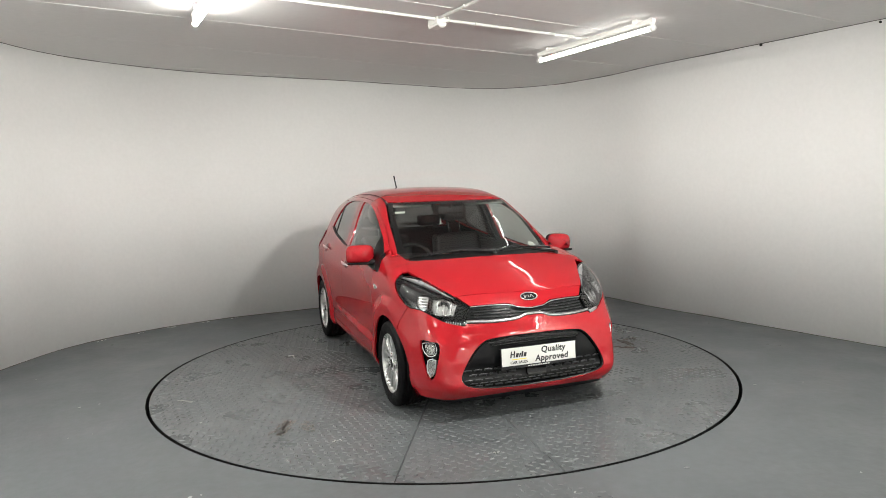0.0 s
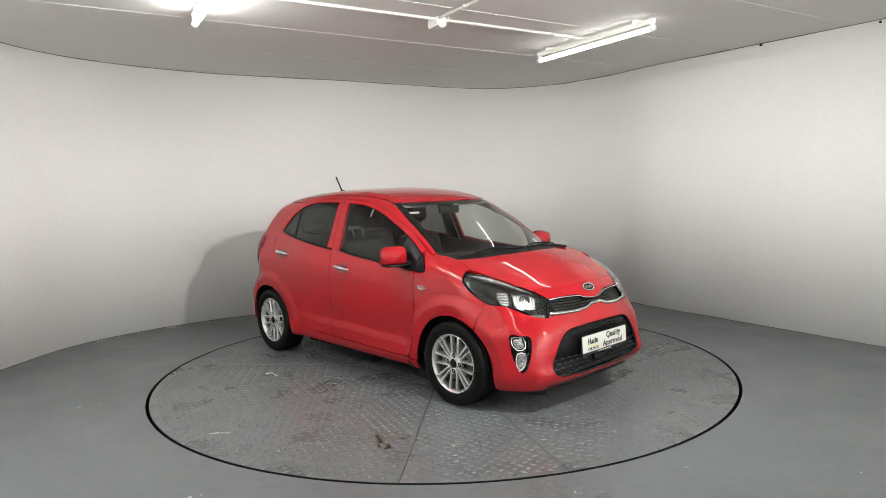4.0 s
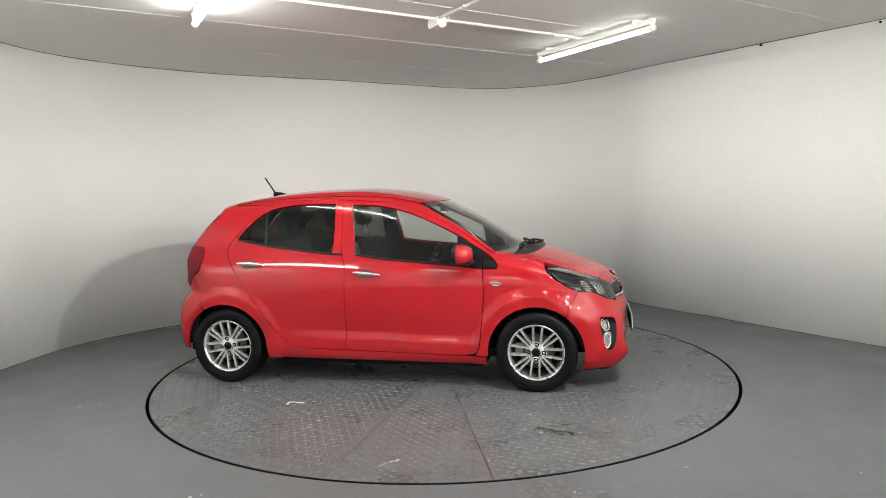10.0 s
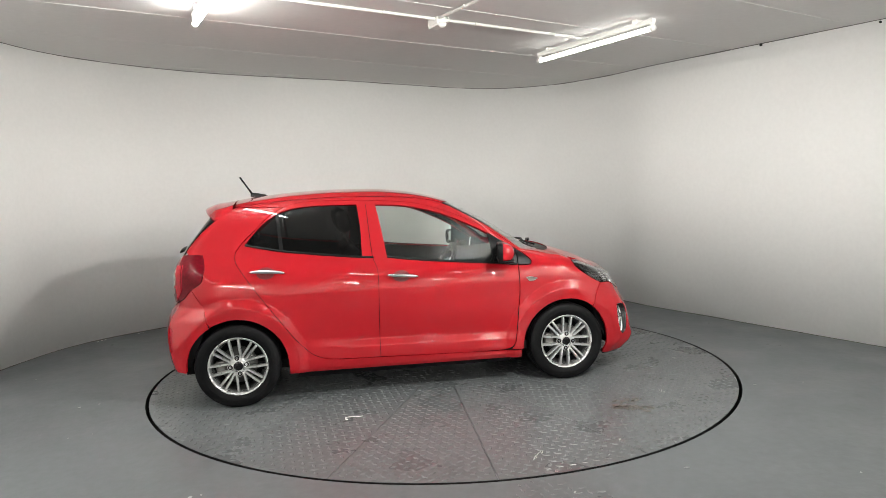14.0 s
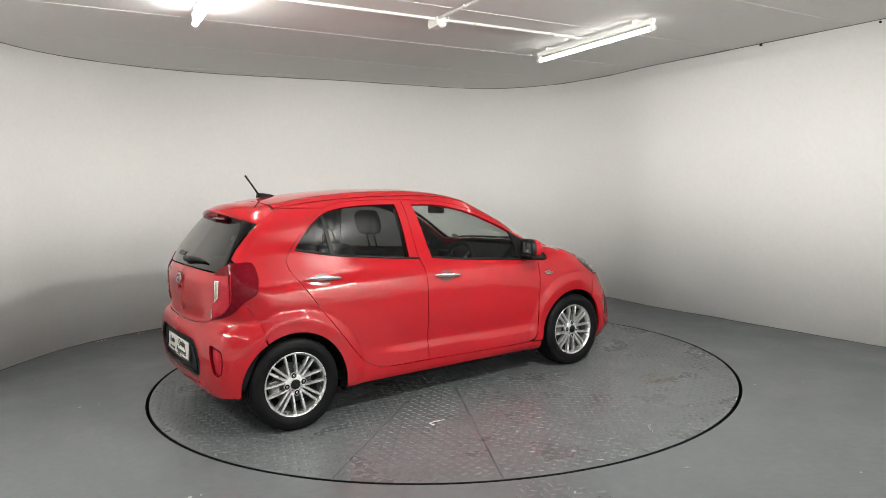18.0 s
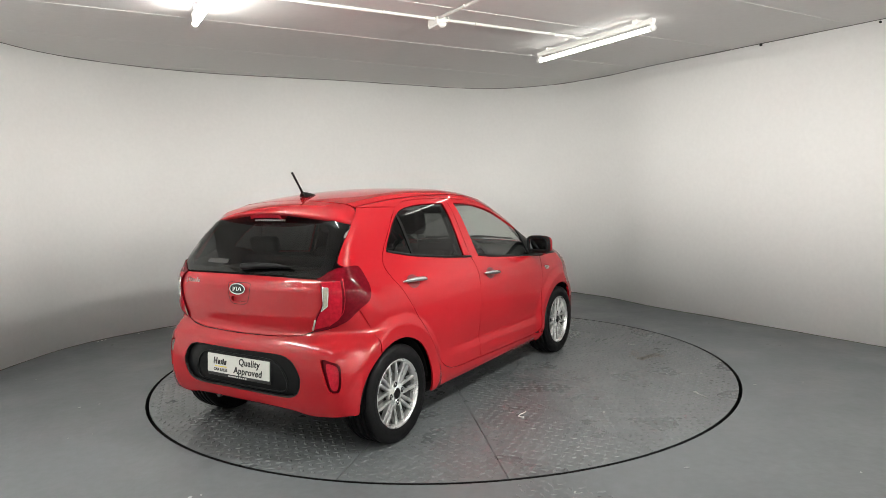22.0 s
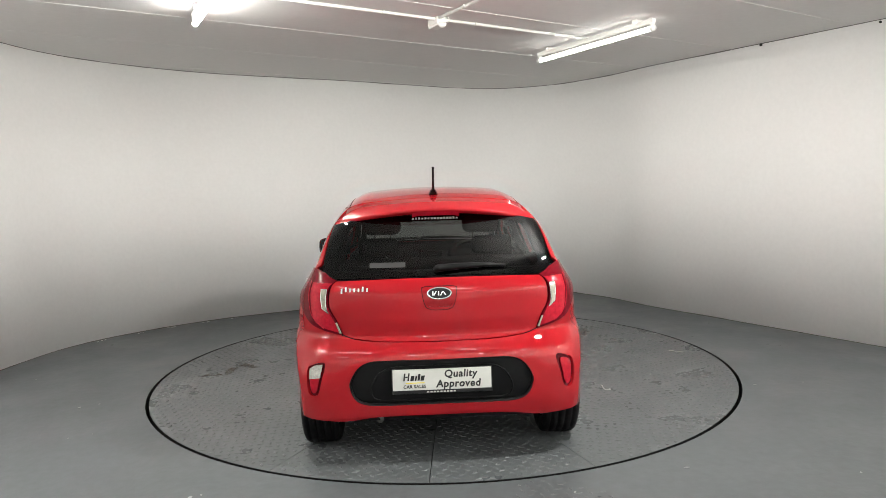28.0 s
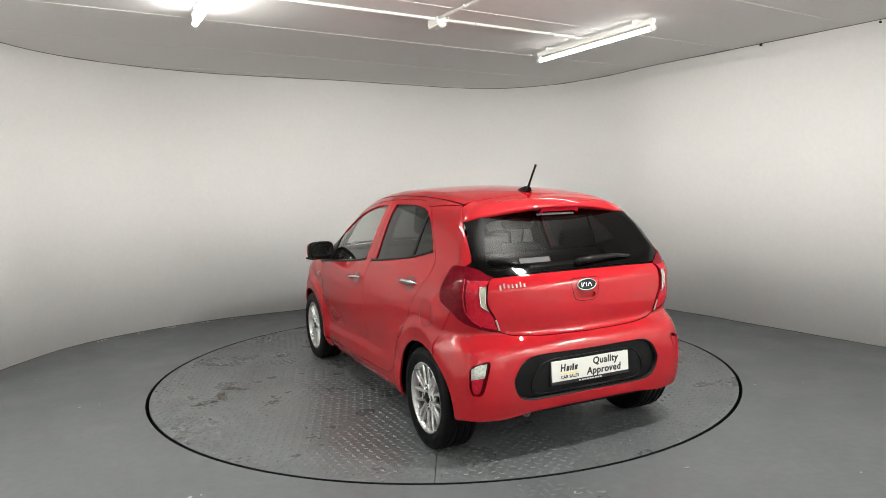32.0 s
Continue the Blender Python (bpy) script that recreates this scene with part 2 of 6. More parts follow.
def conduit(name, a, b, label):
    q = [(x, y, ceiling_z(x) - 0.016) for x, y in (a, b)]
    root = new(name)
    tagged(root, label, "conduit", kind="thing")
    v, f = ring_tube(q, 0.0115, 10)
    put("pipe", v, f, WHITE_PLASTIC, root, smooth=True)
    va, vb = Vector(q[0]), Vector(q[1])
    n = max(2, int((vb - va).length / 0.75))
    for i in range(n):
        m = va.lerp(vb, (i + 0.5) / n)
        part("clip", box_bm(0.016, 0.036, 0.022, (0, 0, 0), 0.004), WHITE_PLASTIC, root,
             at=Matrix.Translation(m) @ (vb - va).to_track_quat("X", "Z").to_matrix().to_4x4())


conduit("conduit", (-1.45, -0.98), (1.41, 0.735), "white plastic conduit clipped under the ceiling")
conduit("conduit", (0.045, -0.13), (2.75, -5.0), "white plastic conduit clipped under the ceiling")


def junction_box():
    root = new("junction_box")
    tagged(root, "white round-cornered junction box with a sensor under the ceiling", "junction box")
    x, y = 0.03, -0.04
    root.matrix_basis = pose(x, y, ceiling_z(x), 0, 0, -61.9)
    part("box", box_bm(0.16, 0.095, 0.06, (0, 0, -0.03), 0.014, 3), WHITE_PLASTIC, root)
    part("cover", box_bm(0.15, 0.085, 0.012, (0, 0, -0.064), 0.005), WHITE_PLASTIC, root)
    v, f = lathe([(0.0, 0.0), (0.03, 0.0), (0.026, -0.03), (0.012, -0.042), (0.0, -0.043)], 20, "z")
    put("sensor_head", v, f, WHITE_PLASTIC, root, smooth=True, at=pose(0.085, 0.0, -0.045, 0, 25, 0))
    v, f = ring_tube([(0.07, 0.02, -0.05), (0.11, 0.05, -0.04), (0.13, 0.03, -0.02)], 0.006, 8)
    put("cable", v, f, WHITE_PLASTIC, root, smooth=True)


junction_box()
# ---- the turntable: sixteen wedge plates of tread steel round a middle plate
def build_table():
    root = new("turntable")
    tagged(root, "round turntable of grey painted steel tread plate", "turntable")
    n, inner, first = 16, 0.62, -49.4
    gapw = 0.0022

    def edge(r, side, w0):
        # a point at radius r along a wedge's edge, set in by half a joint
        a = radians(w0) + side * gapw / r
        return (r * math.cos(a), r * math.sin(a))
    for i in range(n):
        w0, w1 = first + i * 22.5, first + (i + 1) * 22.5
        top = []
        top.append(edge(inner, 1, w0))
        top.append(edge(TABLE_R, 1, w0))
        for k in range(1, 12):
            w = radians(w0 + 22.5 * k / 12)
            top.append((TABLE_R * math.cos(w), TABLE_R * math.sin(w)))
        top.append(edge(TABLE_R, -1, w1))
        top.append(edge(inner, -1, w1))
        for k in (2, 1):
            w = radians(w0 + 22.5 * k / 3)
            top.append((inner * math.cos(w), inner * math.sin(w)))
        m = len(top)
        vs = [(x, y, 0.0) for x, y in top] + [(x, y, -0.02) for x, y in top]
        fs = [tuple(range(m))] + [(k, m + k, m + (k + 1) % m, (k + 1) % m) for k in range(m)]
        put("plate", vs, fs, PLATE, root)
    m = 64
    top = [((inner - 0.003) * math.cos(2 * math.pi * k / m), (inner - 0.003) * math.sin(2 * math.pi * k / m)) for k in range(m)]
    vs = [(x, y, 0.0) for x, y in top] + [(x, y, -0.02) for x, y in top]
    put("middle_plate", vs, [tuple(range(m))] + [(k, m + k, m + (k + 1) % m, (k + 1) % m) for k in range(m)], PLATE, root)
    v, f = lathe([(0.05, -0.02), (TABLE_R - 0.03, -0.02), (TABLE_R - 0.03, -0.12), (0.05, -0.12)], 96, "z")
    put("rim", v, f, GAP, root)
    # black band over the plate edges, standing for the shade in the gap
    v, f = lathe([(TABLE_R + 0.002, -0.0015), (TABLE_R + 0.002, -0.12), (TABLE_R - 0.03, -0.12)], 96, "z")
    put("edge_shade", v, f, GAP, root, "black band for the shade in the gap round the turntable", True)
    # the raised lozenges
    rng = np.random.RandomState(4)
    vs, fs = [], []
    for i in range(n):
        mid = radians(first + (i + 0.5) * 22.5)
        er, et = np.array([math.cos(mid), math.sin(mid)]), np.array([-math.sin(mid), math.cos(mid)])
        row = 0
        r = 0.16
        while r < TABLE_R:
            t = -0.55 + (0.036 if row % 2 else 0.0)
            while t < 0.55:
                q = er * r + et * t
                rad = math.hypot(*q)
                ang = math.atan2(t, r)
                if 0.16 < rad < TABLE_R - 0.02 and abs(rad - inner) > 0.02 and abs(ang) < radians(11.25) - 0.018 / rad:
                    lx, ly = (0.0255, 0.0125)
                    h = 0.0038 * (0.6 + 0.4 * rng.rand())
                    ca, sa = math.cos(0.7), math.sin(0.7) * (1 if row % 2 else -1)
                    b = len(vs)
                    for sc, z in ((1.0, 0.0002), (0.62, h)):
                        for u, w in ((-lx, 0), (0, -ly), (lx, 0), (0, ly)):
                            s = q + (et * ca + er * sa) * u * sc + (er * ca - et * sa) * w * sc
                            vs.append((s[0], s[1], z))
                    fs.append((b + 4, b + 5, b + 6, b + 7))
                    for k in range(4):
                        k2 = (k + 1) % 4
                        fs.append((b + k, b + k2, b + 4 + k2, b + 4 + k))
                t += 0.072
            r += 0.040
            row += 1
    tread = put("tread", vs, fs, TREAD, root, "raised lozenges worn smooth")
    tread["kind"] = "stuff"
    return root


table = build_table()
# ---- the car's outer form: profiles of its sides, ends and top, met with rounded edges
def pchip(xs, ys):
    xs, ys = np.array(xs, float), np.array(ys, float)
    h, d = np.diff(xs), np.diff(ys) / np.diff(xs)
    m = np.zeros_like(xs)
    m[0], m[-1] = d[0], d[-1]
    for i in range(1, len(xs) - 1):
        if d[i - 1] * d[i] > 0:
            w1, w2 = 2 * h[i] + h[i - 1], h[i] + 2 * h[i - 1]
            m[i] = (w1 + w2) / (w1 / d[i - 1] + w2 / d[i])

    def f(x):
        x = np.clip(np.asarray(x, float), xs[0] - 1.0, xs[-1] + 1.0)
        i = np.clip(np.searchsorted(xs, x) - 1, 0, len(xs) - 2)
        t = (x - xs[i]) / h[i]
        tt = np.clip(t, 0, 1)
        y = ((1 + 2 * tt) * (1 - tt) ** 2 * ys[i] + tt * (1 - tt) ** 2 * h[i] * m[i]
             + tt * tt * (3 - 2 * tt) * ys[i + 1] + tt * tt * (tt - 1) * h[i] * m[i + 1])
        return y + np.where(t < 0, t * h[i] * m[i], 0) + np.where(t > 1, (t - 1) * h[i] * m[i + 1], 0)
    return f


side_w = pchip([0.10, 0.18, 0.24, 0.31, 0.40, 0.52, 0.64, 0.76, 0.86, 0.93, 0.99, 1.10, 1.25, 1.38, 1.46, 1.60],
               [0.68, 0.735, 0.770, 0.780, 0.780, 0.787, 0.793, 0.794, 0.782, 0.762, 0.737, 0.693, 0.634, 0.574, 0.527, 0.41])
taper_low = pchip([-1.8, -1.6, -1.35, -1.0, -0.5, 0.5, 1.0, 1.35, 1.6, 1.8], [0.09, 0.034, 0.002, 0.0, 0.0, 0.0, 0.004, 0.016, 0.062, 0.155])
taper_high = pchip([-1.8, -1.5, -1.1, -0.6, 0.0, 0.4, 0.9, 1.2], [0.075, 0.038, 0.018, 0.004, 0.0, 0.008, 0.02, 0.03])
front_x = pchip([0.10, 0.17, 0.22, 0.27, 0.33, 0.42, 0.50, 0.56, 0.62, 0.69, 0.76, 0.80, 0.86, 0.95],
                [1.74, 1.80, 1.855, 1.874, 1.862, 1.874, 1.876, 1.868, 1.847, 1.822, 1.792, 1.765, 1.68, 1.50])
front_dx = pchip([0.0, 0.2, 0.42, 0.5, 0.6, 0.65, 0.72, 0.80], [0.0, 0.008, 0.05, 0.072, 0.113, 0.139, 0.200, 0.34])
front_k = pchip([0.15, 0.30, 0.40, 0.47, 0.62, 0.85], [0.25, 0.32, 0.60, 0.85, 1.35, 1.5])
rear_x = pchip([0.10, 0.20, 0.28, 0.38, 0.50, 0.58, 0.64, 0.68, 0.71, 0.80, 0.93, 0.98, 1.02, 1.15, 1.30, 1.345, 1.40, 1.5],
               [1.55, 1.64, 1.69, 1.713, 1.722, 1.722, 1.710, 1.682, 1.664, 1.672, 1.668, 1.650, 1.622, 1.518, 1.398, 1.36, 1.315, 1.23])
rear_dx = pchip([0.0, 0.3, 0.52, 0.6, 0.65, 0.72, 0.80], [0.0, 0.016, 0.050, 0.074, 0.098, 0.165, 0.32])
rear_k = pchip([0.15, 0.50, 0.60, 0.72, 0.95, 1.12, 1.4], [0.48, 0.56, 0.74, 1.0, 0.95, 0.55, 0.5])
top_z = pchip([-1.7, -1.5, -1.4, -1.3, -1.16, -1.02, -0.73, -0.45, -0.2, 0.02, 0.25, 0.394, 0.487, 0.60, 0.72, 0.952, 1.075, 1.115, 1.19, 1.42, 1.62, 1.74, 1.80, 1.9],
              [1.325, 1.367, 1.388, 1.406, 1.432, 1.451, 1.477, 1.487, 1.485, 1.468, 1.429, 1.388, 1.343, 1.288, 1.228, 1.085, 1.012, 1.008, 0.996, 0.926, 0.845, 0.792, 0.755, 0.68])
top_shift = pchip([-1.7, -1.0, 0.0, 0.4, 0.9, 1.1, 1.2, 1.8], [0.0, 0.0, 0.05, 0.20, 0.42, 0.36, 0.25, 0.35])
top_drop = pchip([-1.7, -1.2, 0.2, 0.9, 1.2, 1.5, 1.8], [0.16, 0.14, 0.10, 0.03, 0.05, 0.06, 0.10])


def smooth_step(a, b, x):
    t = np.clip((x - a) / (b - a), 0, 1)
    return t * t * (3 - 2 * t)


def soft_ramp(a, b, x):
    """Straight slope from nought at a to one at b, its ends hardly rounded."""
    t = np.clip((x - a) / (b - a), 0, 1)
    return 0.75 * t + 0.25 * t * t * (3 - 2 * t)


def smax(a, b, k):
    h = np.clip(0.5 + 0.5 * (a - b) / k, 0, 1)
    return b + (a - b) * h + k * h * (1 - h)


def side_y(x, z):
    hi = smooth_step(0.85, 1.1, z)
    y = side_w(z) - taper_low(x) * (1 - hi) - taper_high(x) * hi
    # flares round the wheels, a hollow along the lower doors, a soft shoulder
    for wx in (-1.2, 1.2):
        r = np.hypot(x - wx, z - 0.285)
        y = y + 0.021 * soft_ramp(0.480, 0.412, r) - 0.003 * smooth_step(0.40, 0.34, r)
    y = y + 0.006 * np.exp(-((x + 1.40) / 0.22) ** 2) * np.exp(-((z - 0.90) / 0.13) ** 2)
    between = smooth_step(-0.78, -0.35, x) * smooth_step(0.95, 0.6, x)
    u = z - 0.352 - 0.03 * (0.3 - x)
    y = y - 0.014 * between * soft_ramp(0.0, 0.055, u) * np.exp(-(np.maximum(0, u - 0.055) / 0.11) ** 2)
    return y


def hull_f(q):
    """Below nought inside the body, above nought outside."""
    x, y, z = q[..., 0], np.abs(q[..., 1]), q[..., 2]
    s = y - side_y(x, z)
    f = x - (front_x(z) - front_k(z) * front_dx(y))
    r = -x - (rear_x(z) - rear_k(z) * rear_dx(y))
    xs = x + top_shift(x) * y * y
    t = z - (top_z(xs) - top_drop(x) * y * y)
    k = 0.05 + 0.07 * smooth_step(0.95, 1.15, z)
    v = smax(t * 0.8, s, k)
    v = smax(v, f, 0.07)
    return smax(v, r * (1.0 - 0.25 * smooth_step(0.95, 1.05, z)), 0.06)


WAYS = {"side": (0, -1, 0), "top": (0, 0, 1), "front": (1, 0, 0), "rear": (-1, 0, 0),
        "fcorner": (0.7071, -0.7071, 0), "rcorner": (-0.7071, -0.7071, 0), "shoulder": (0, -0.7071, 0.7071)}
BASE = {"side": (0, 0, 0), "top": (0, 0, 0.7), "front": (1.0, 0, 0), "rear": (-1.0, 0, 0),
        "fcorner": (1.0, 0, 0), "rcorner": (-1.0, 0, 0), "shoulder": (0, 0, 0)}


def hull_frame(way):
    d = Vector(WAYS[way])
    if way == "top":
        e1, e2 = Vector((1, 0, 0)), Vector((0, 1, 0))
    elif way == "shoulder":
        e1, e2 = Vector((1, 0, 0)), Vector((0, 0.7071, 0.7071))
    else:
        e2 = Vector((0, 0, 1))
        e1 = e2.cross(d).normalized()
    return np.array(BASE[way]), np.array(d), np.array(e1), np.array(e2)


def cast(way, uv, proud=0.0):
    """From flat places (u, v) across a way to the body's surface, with its normals."""
    o, d, e1, e2 = hull_frame(way)
    uv = np.asarray(uv, float)
    p0 = uv[:, :1] * e1 + uv[:, 1:] * e2
    p0 = p0 + d * (o @ d)
    lo, hi = np.zeros(len(uv)), np.full(len(uv), 1.6)
    for _ in range(23):
        mid = (lo + hi) / 2
        ins = hull_f(p0 + mid[:, None] * d) < 0
        lo, hi = np.where(ins, mid, lo), np.where(ins, hi, mid)
    q = p0 + lo[:, None] * d
    e = 0.004
    n = np.stack([hull_f(q + np.eye(3)[i] * e) - hull_f(q - np.eye(3)[i] * e) for i in range(3)], 1)
    n = n / (np.linalg.norm(n, axis=1)[:, None] + 1e-12)
    return q + n * proud, n


def flat(way, pts):
    """Places of points of the body across a way."""
    o, d, e1, e2 = hull_frame(way)
    return [(float(np.dot(q, e1)), float(np.dot(q, e2))) for q in np.asarray(pts, float)]


def snap(q):
    """A place on the body: s (x, z) from the side, t (x, y) from above, f and r (y, z) from the ends, p a point as it stands."""
    k, a = q[0], q[1:]
    if k == "p":
        return np.array(a, float)
    if k == "s":
        return cast("side", [a])[0][0]
    if k == "t":
        return cast("top", [a])[0][0]
    if k == "f":
        return cast("front", [a])[0][0]
    return cast("rear", [(-a[0], a[1])])[0][0]


def snap_all(pts):
    out = [None] * len(pts)
    for k, way in (("s", "side"), ("t", "top"), ("f", "front"), ("r", "rear")):
        idx = [i for i, q in enumerate(pts) if q[0] == k]
        if idx:
            uv = [(-pts[i][1], pts[i][2]) if k == "r" else pts[i][1:] for i in idx]
            for i, q in zip(idx, cast(way, uv)[0]):
                out[i] = q
    return [np.array(q[1:], float) if o is None else o for q, o in zip(pts, out)]


def outline(way, pts, step):
    """Dense flat outline through the points; a "c" after a point makes it a corner."""
    corner, only = [], []
    for q in pts:
        if q == "c":
            corner[-1] = True
            continue
        only.append(q)
        corner.append(False)
    run = [np.array(q, float) for q in flat(way, snap_all(only))]
    n, out = len(run), []
    for i in range(n):
        a, b = run[i], run[(i + 1) % n]
        before = a - (b - a) if corner[i] else run[i - 1]
        after = b + (b - a) if corner[(i + 1) % n] else run[(i + 2) % n]
        length = np.linalg.norm(b - a)
        m = max(1, int(round(length / step)))
        ta, tb = (b - before) / 2, (after - a) / 2
        # keep the ends from overshooting where the points stand unevenly
        la, lb = np.linalg.norm(ta), np.linalg.norm(tb)
        ta, tb = ta * min(1, length / (la + 1e-9)), tb * min(1, length / (lb + 1e-9))
        for k in range(m):
            t = k / m
            out.append((2 * t ** 3 - 3 * t ** 2 + 1) * a + (t ** 3 - 2 * t ** 2 + t) * ta
                       + (-2 * t ** 3 + 3 * t ** 2) * b + (t ** 3 - t ** 2) * tb)
    return np.array(out)


def area2(o):
    x, y = o[:, 0], o[:, 1]
    return float(np.sum(x * np.roll(y, -1) - y * np.roll(x, -1)))


def set_in(o, gap):
    """The outline set in by a gap."""
    d = np.roll(o, -1, 0) - np.roll(o, 1, 0)
    d = d / (np.linalg.norm(d, axis=1)[:, None] + 1e-9)
    n = np.stack([-d[:, 1], d[:, 0]], 1) * (1 if area2(o) > 0 else -1)
    return o + n * gap


def within(poly, q):
    x, y = q[:, 0][:, None], q[:, 1][:, None]
    ax, ay = poly[:, 0][None], poly[:, 1][None]
    bx, by = np.roll(poly[:, 0], -1)[None], np.roll(poly[:, 1], -1)[None]
    cross = ((ay > y) != (by > y)) & (x < (bx - ax) * (y - ay) / np.where(by == ay, 1e-12, by - ay) + ax)
    return cross.sum(1) % 2 == 1


def sheet(way, pts, holes=(), step=0.04, gap=0.002, proud=0.0, flange=0.012, rim=0.0):
    """A panel of the body: verts, faces and normals. Its edge turns in by the flange."""
    edge = set_in(outline(way, pts, step * 0.6), gap)
    cuts = [set_in(outline(way, h, step * 0.5), -gap) for h in holes]
    lo, hi = edge.min(0), edge.max(0)
    gx, gy = np.meshgrid(np.arange(lo[0], hi[0], step), np.arange(lo[1], hi[1], step * 0.87))
    gx = gx + (np.arange(gx.shape[0]) % 2)[:, None] * step * 0.5
    grid = np.stack([gx.ravel(), gy.ravel()], 1)
    loops = [edge] + cuts
    every = np.concatenate(loops)
    keep = within(edge, grid)
    for c in cuts:
        keep &= ~within(c, grid)
    grid = grid[keep]
    if len(grid):
        near = np.min(np.linalg.norm(grid[:, None] - every[None], axis=2), axis=1)
        grid = grid[near > step * 0.35]
    pts2, edges, b = [Vector(q) for q in every], [], 0
    for c in loops:
        n = len(c)
        edges += [(b + i, b + (i + 1) % n) for i in range(n)]
        b += n
    pts2 += [Vector(q) for q in grid]
    vo, _, fo, _, _, _ = delaunay_2d_cdt(pts2, edges, [], 0, 1e-7)
    uv = np.array([tuple(v) for v in vo])
    tri = np.array([tuple(f) for f in fo if len(f) == 3])
    mid = uv[tri].mean(1)
    ok = within(edge, mid)
    for c in cuts:
        ok &= ~within(c, mid)
    tri = tri[ok]
    a = uv[tri]
    sgn = (a[:, 1, 0] - a[:, 0, 0]) * (a[:, 2, 1] - a[:, 0, 1]) - (a[:, 1, 1] - a[:, 0, 1]) * (a[:, 2, 0] - a[:, 0, 0])
    tri[sgn < 0] = tri[sgn < 0][:, ::-1]
    tri = tri[np.abs(sgn) > 1e-9]
    q, nrm = cast(way, uv, proud)
    verts, faces, normals = [tuple(v) for v in q], [tuple(int(i) for i in t) for t in tri], [tuple(v) for v in nrm]
    if flange:
        seen = {}
        for f in faces:
            for i in range(3):
                seen[(f[i], f[(i + 1) % 3])] = True
        low = {}
        for i, j in [e for e in seen if (e[1], e[0]) not in seen]:
            for k in (i, j):
                if k not in low:
                    low[k] = len(verts)
                    verts.append(verts[k])
                    normals.append((0, 0, 0))
                    verts.append(tuple(q[k] - nrm[k] * flange))
                    normals.append((0, 0, 0))
            faces.append((low[j], low[i], low[i] + 1, low[j] + 1))
    return verts, faces, normals


def both(data):
    """Right half and its mirror in one."""
    v, f, n = data
    n = [(c[0], 0.0, c[2]) if abs(q[1]) < 0.007 else c for q, c in zip(v, n)]
    v = [(q[0], 0.0, q[2]) if abs(q[1]) < 0.007 else q for q in v]
    m = len(v)
    return (v + [(a, -b, c) for a, b, c in v], f + [tuple(m + i for i in g)[::-1] for g in f], n + [(a, -b, c) for a, b, c in n])


def other(data):
    v, f, n = data
    return [(a, -b, c) for a, b, c in v], [tuple(g)[::-1] for g in f], [(a, -b, c) for a, b, c in n]


def sym(half):
    """Closes a half outline, given from the middle by the right side back to the middle, with its mirror."""
    rest = []
    items = []
    for q in half:
        if q == "c":
            items[-1][1] = True
        else:
            items.append([q, False])
    for q, c in reversed(items):
        a = list(q)
        i = {"t": 2, "f": 1, "r": 1, "p": 2}[a[0]]
        if abs(a[i]) < 1e-6:
            continue
        a[i] = -a[i]
        rest.append(tuple(a))
        if c:
            rest.append("c")
    return list(half) + rest


OFF = Matrix.Translation((CAR_X, CAR_Y, 0.0))


def shape(name, data, material, parent, label=""):
    v, f = data[0], data[1]
    me = mesh_from(name, v, f, True)
    if len(data) > 2:
        me.normals_split_custom_set_from_vertices(data[2])
    me.materials.append(material)
    ob = new(name, me)
    ob.parent = parent
    if parent == car:
        ob.matrix_basis = OFF
    if label:
        ob["label"] = label
    return ob


def pair(name, data, material, parents=None, label=""):
    """The same panel on both sides of the car."""
    pr = parents or (car, car)
    return shape(name, data, material, pr[0], label), shape(name, other(data), material, pr[1], label)


def bar(name, verts, faces, material, parent, label="", smooth=False, flip=False):
    v = [tuple(q) for q in verts]
    if flip:
        v, faces = [(a, -b, c) for a, b, c in v], [tuple(f)[::-1] for f in faces]
    return put(name, v, faces, material, parent, label, smooth, OFF if parent == car else None)
# ---- the car
PAINT = mat("red_car_paint", (0.34, 0.008, 0.013), 0.5, var=0.02, scale=2, fine=900, coat=1.0, rvar=0.02, spec=0.0, coat_rough=0.012)
BLACK = mat("black_plastic", (0.005, 0.005, 0.0055), 0.40, spec=0.22, var=0.1, scale=8, fine=300, bump=0.0002)
GLOSSY = mat("glossy_black", (0.006, 0.006, 0.0065), 0.12, spec=0.35, var=0.05, rvar=0.02)
DARK = mat("dark_inside", (0.008, 0.008, 0.0085), 0.8, spec=0.12, var=0.15, scale=10, fine=400)
LINER = mat("headliner", (0.30, 0.295, 0.28), 0.9, var=0.06)
SEAT = mat("seat_fabric", (0.011, 0.011, 0.012), 0.85, spec=0.2, var=0.25, scale=20, fine=600, bump=0.0006)
CHROME = mat("chrome", (0.78, 0.78, 0.79), 0.08, 1.0, var=0.02, rvar=0.03)
SMOKE = mat("smoke_lens", (0.03, 0.03, 0.031), 0.1, var=0.2, scale=60, coat=0.4)
SATIN = mat("satin_silver", (0.74, 0.74, 0.74), 0.28, 1.0, var=0.05)
# rim barrel coloured dark to stand for the shadow behind the spokes
SHADED_BARREL = mat("shaded_barrel", (0.05, 0.05, 0.05), 0.6, 0.3, var=0.3, scale=30)
ALLOY = mat("silver_alloy", (0.64, 0.64, 0.635), 0.30, 0.85, var=0.05, scale=20, rvar=0.05)
RUBBER = mat("tyre_rubber", (0.0045, 0.0045, 0.005), 0.5, spec=0.14, var=0.2, scale=25, fine=300, bump=0.0004)
STEEL = mat("brake_steel", (0.22, 0.21, 0.20), 0.45, 0.8, var=0.15, scale=30)
CLEAR = glass("clear_glass", (0.80, 0.83, 0.81))
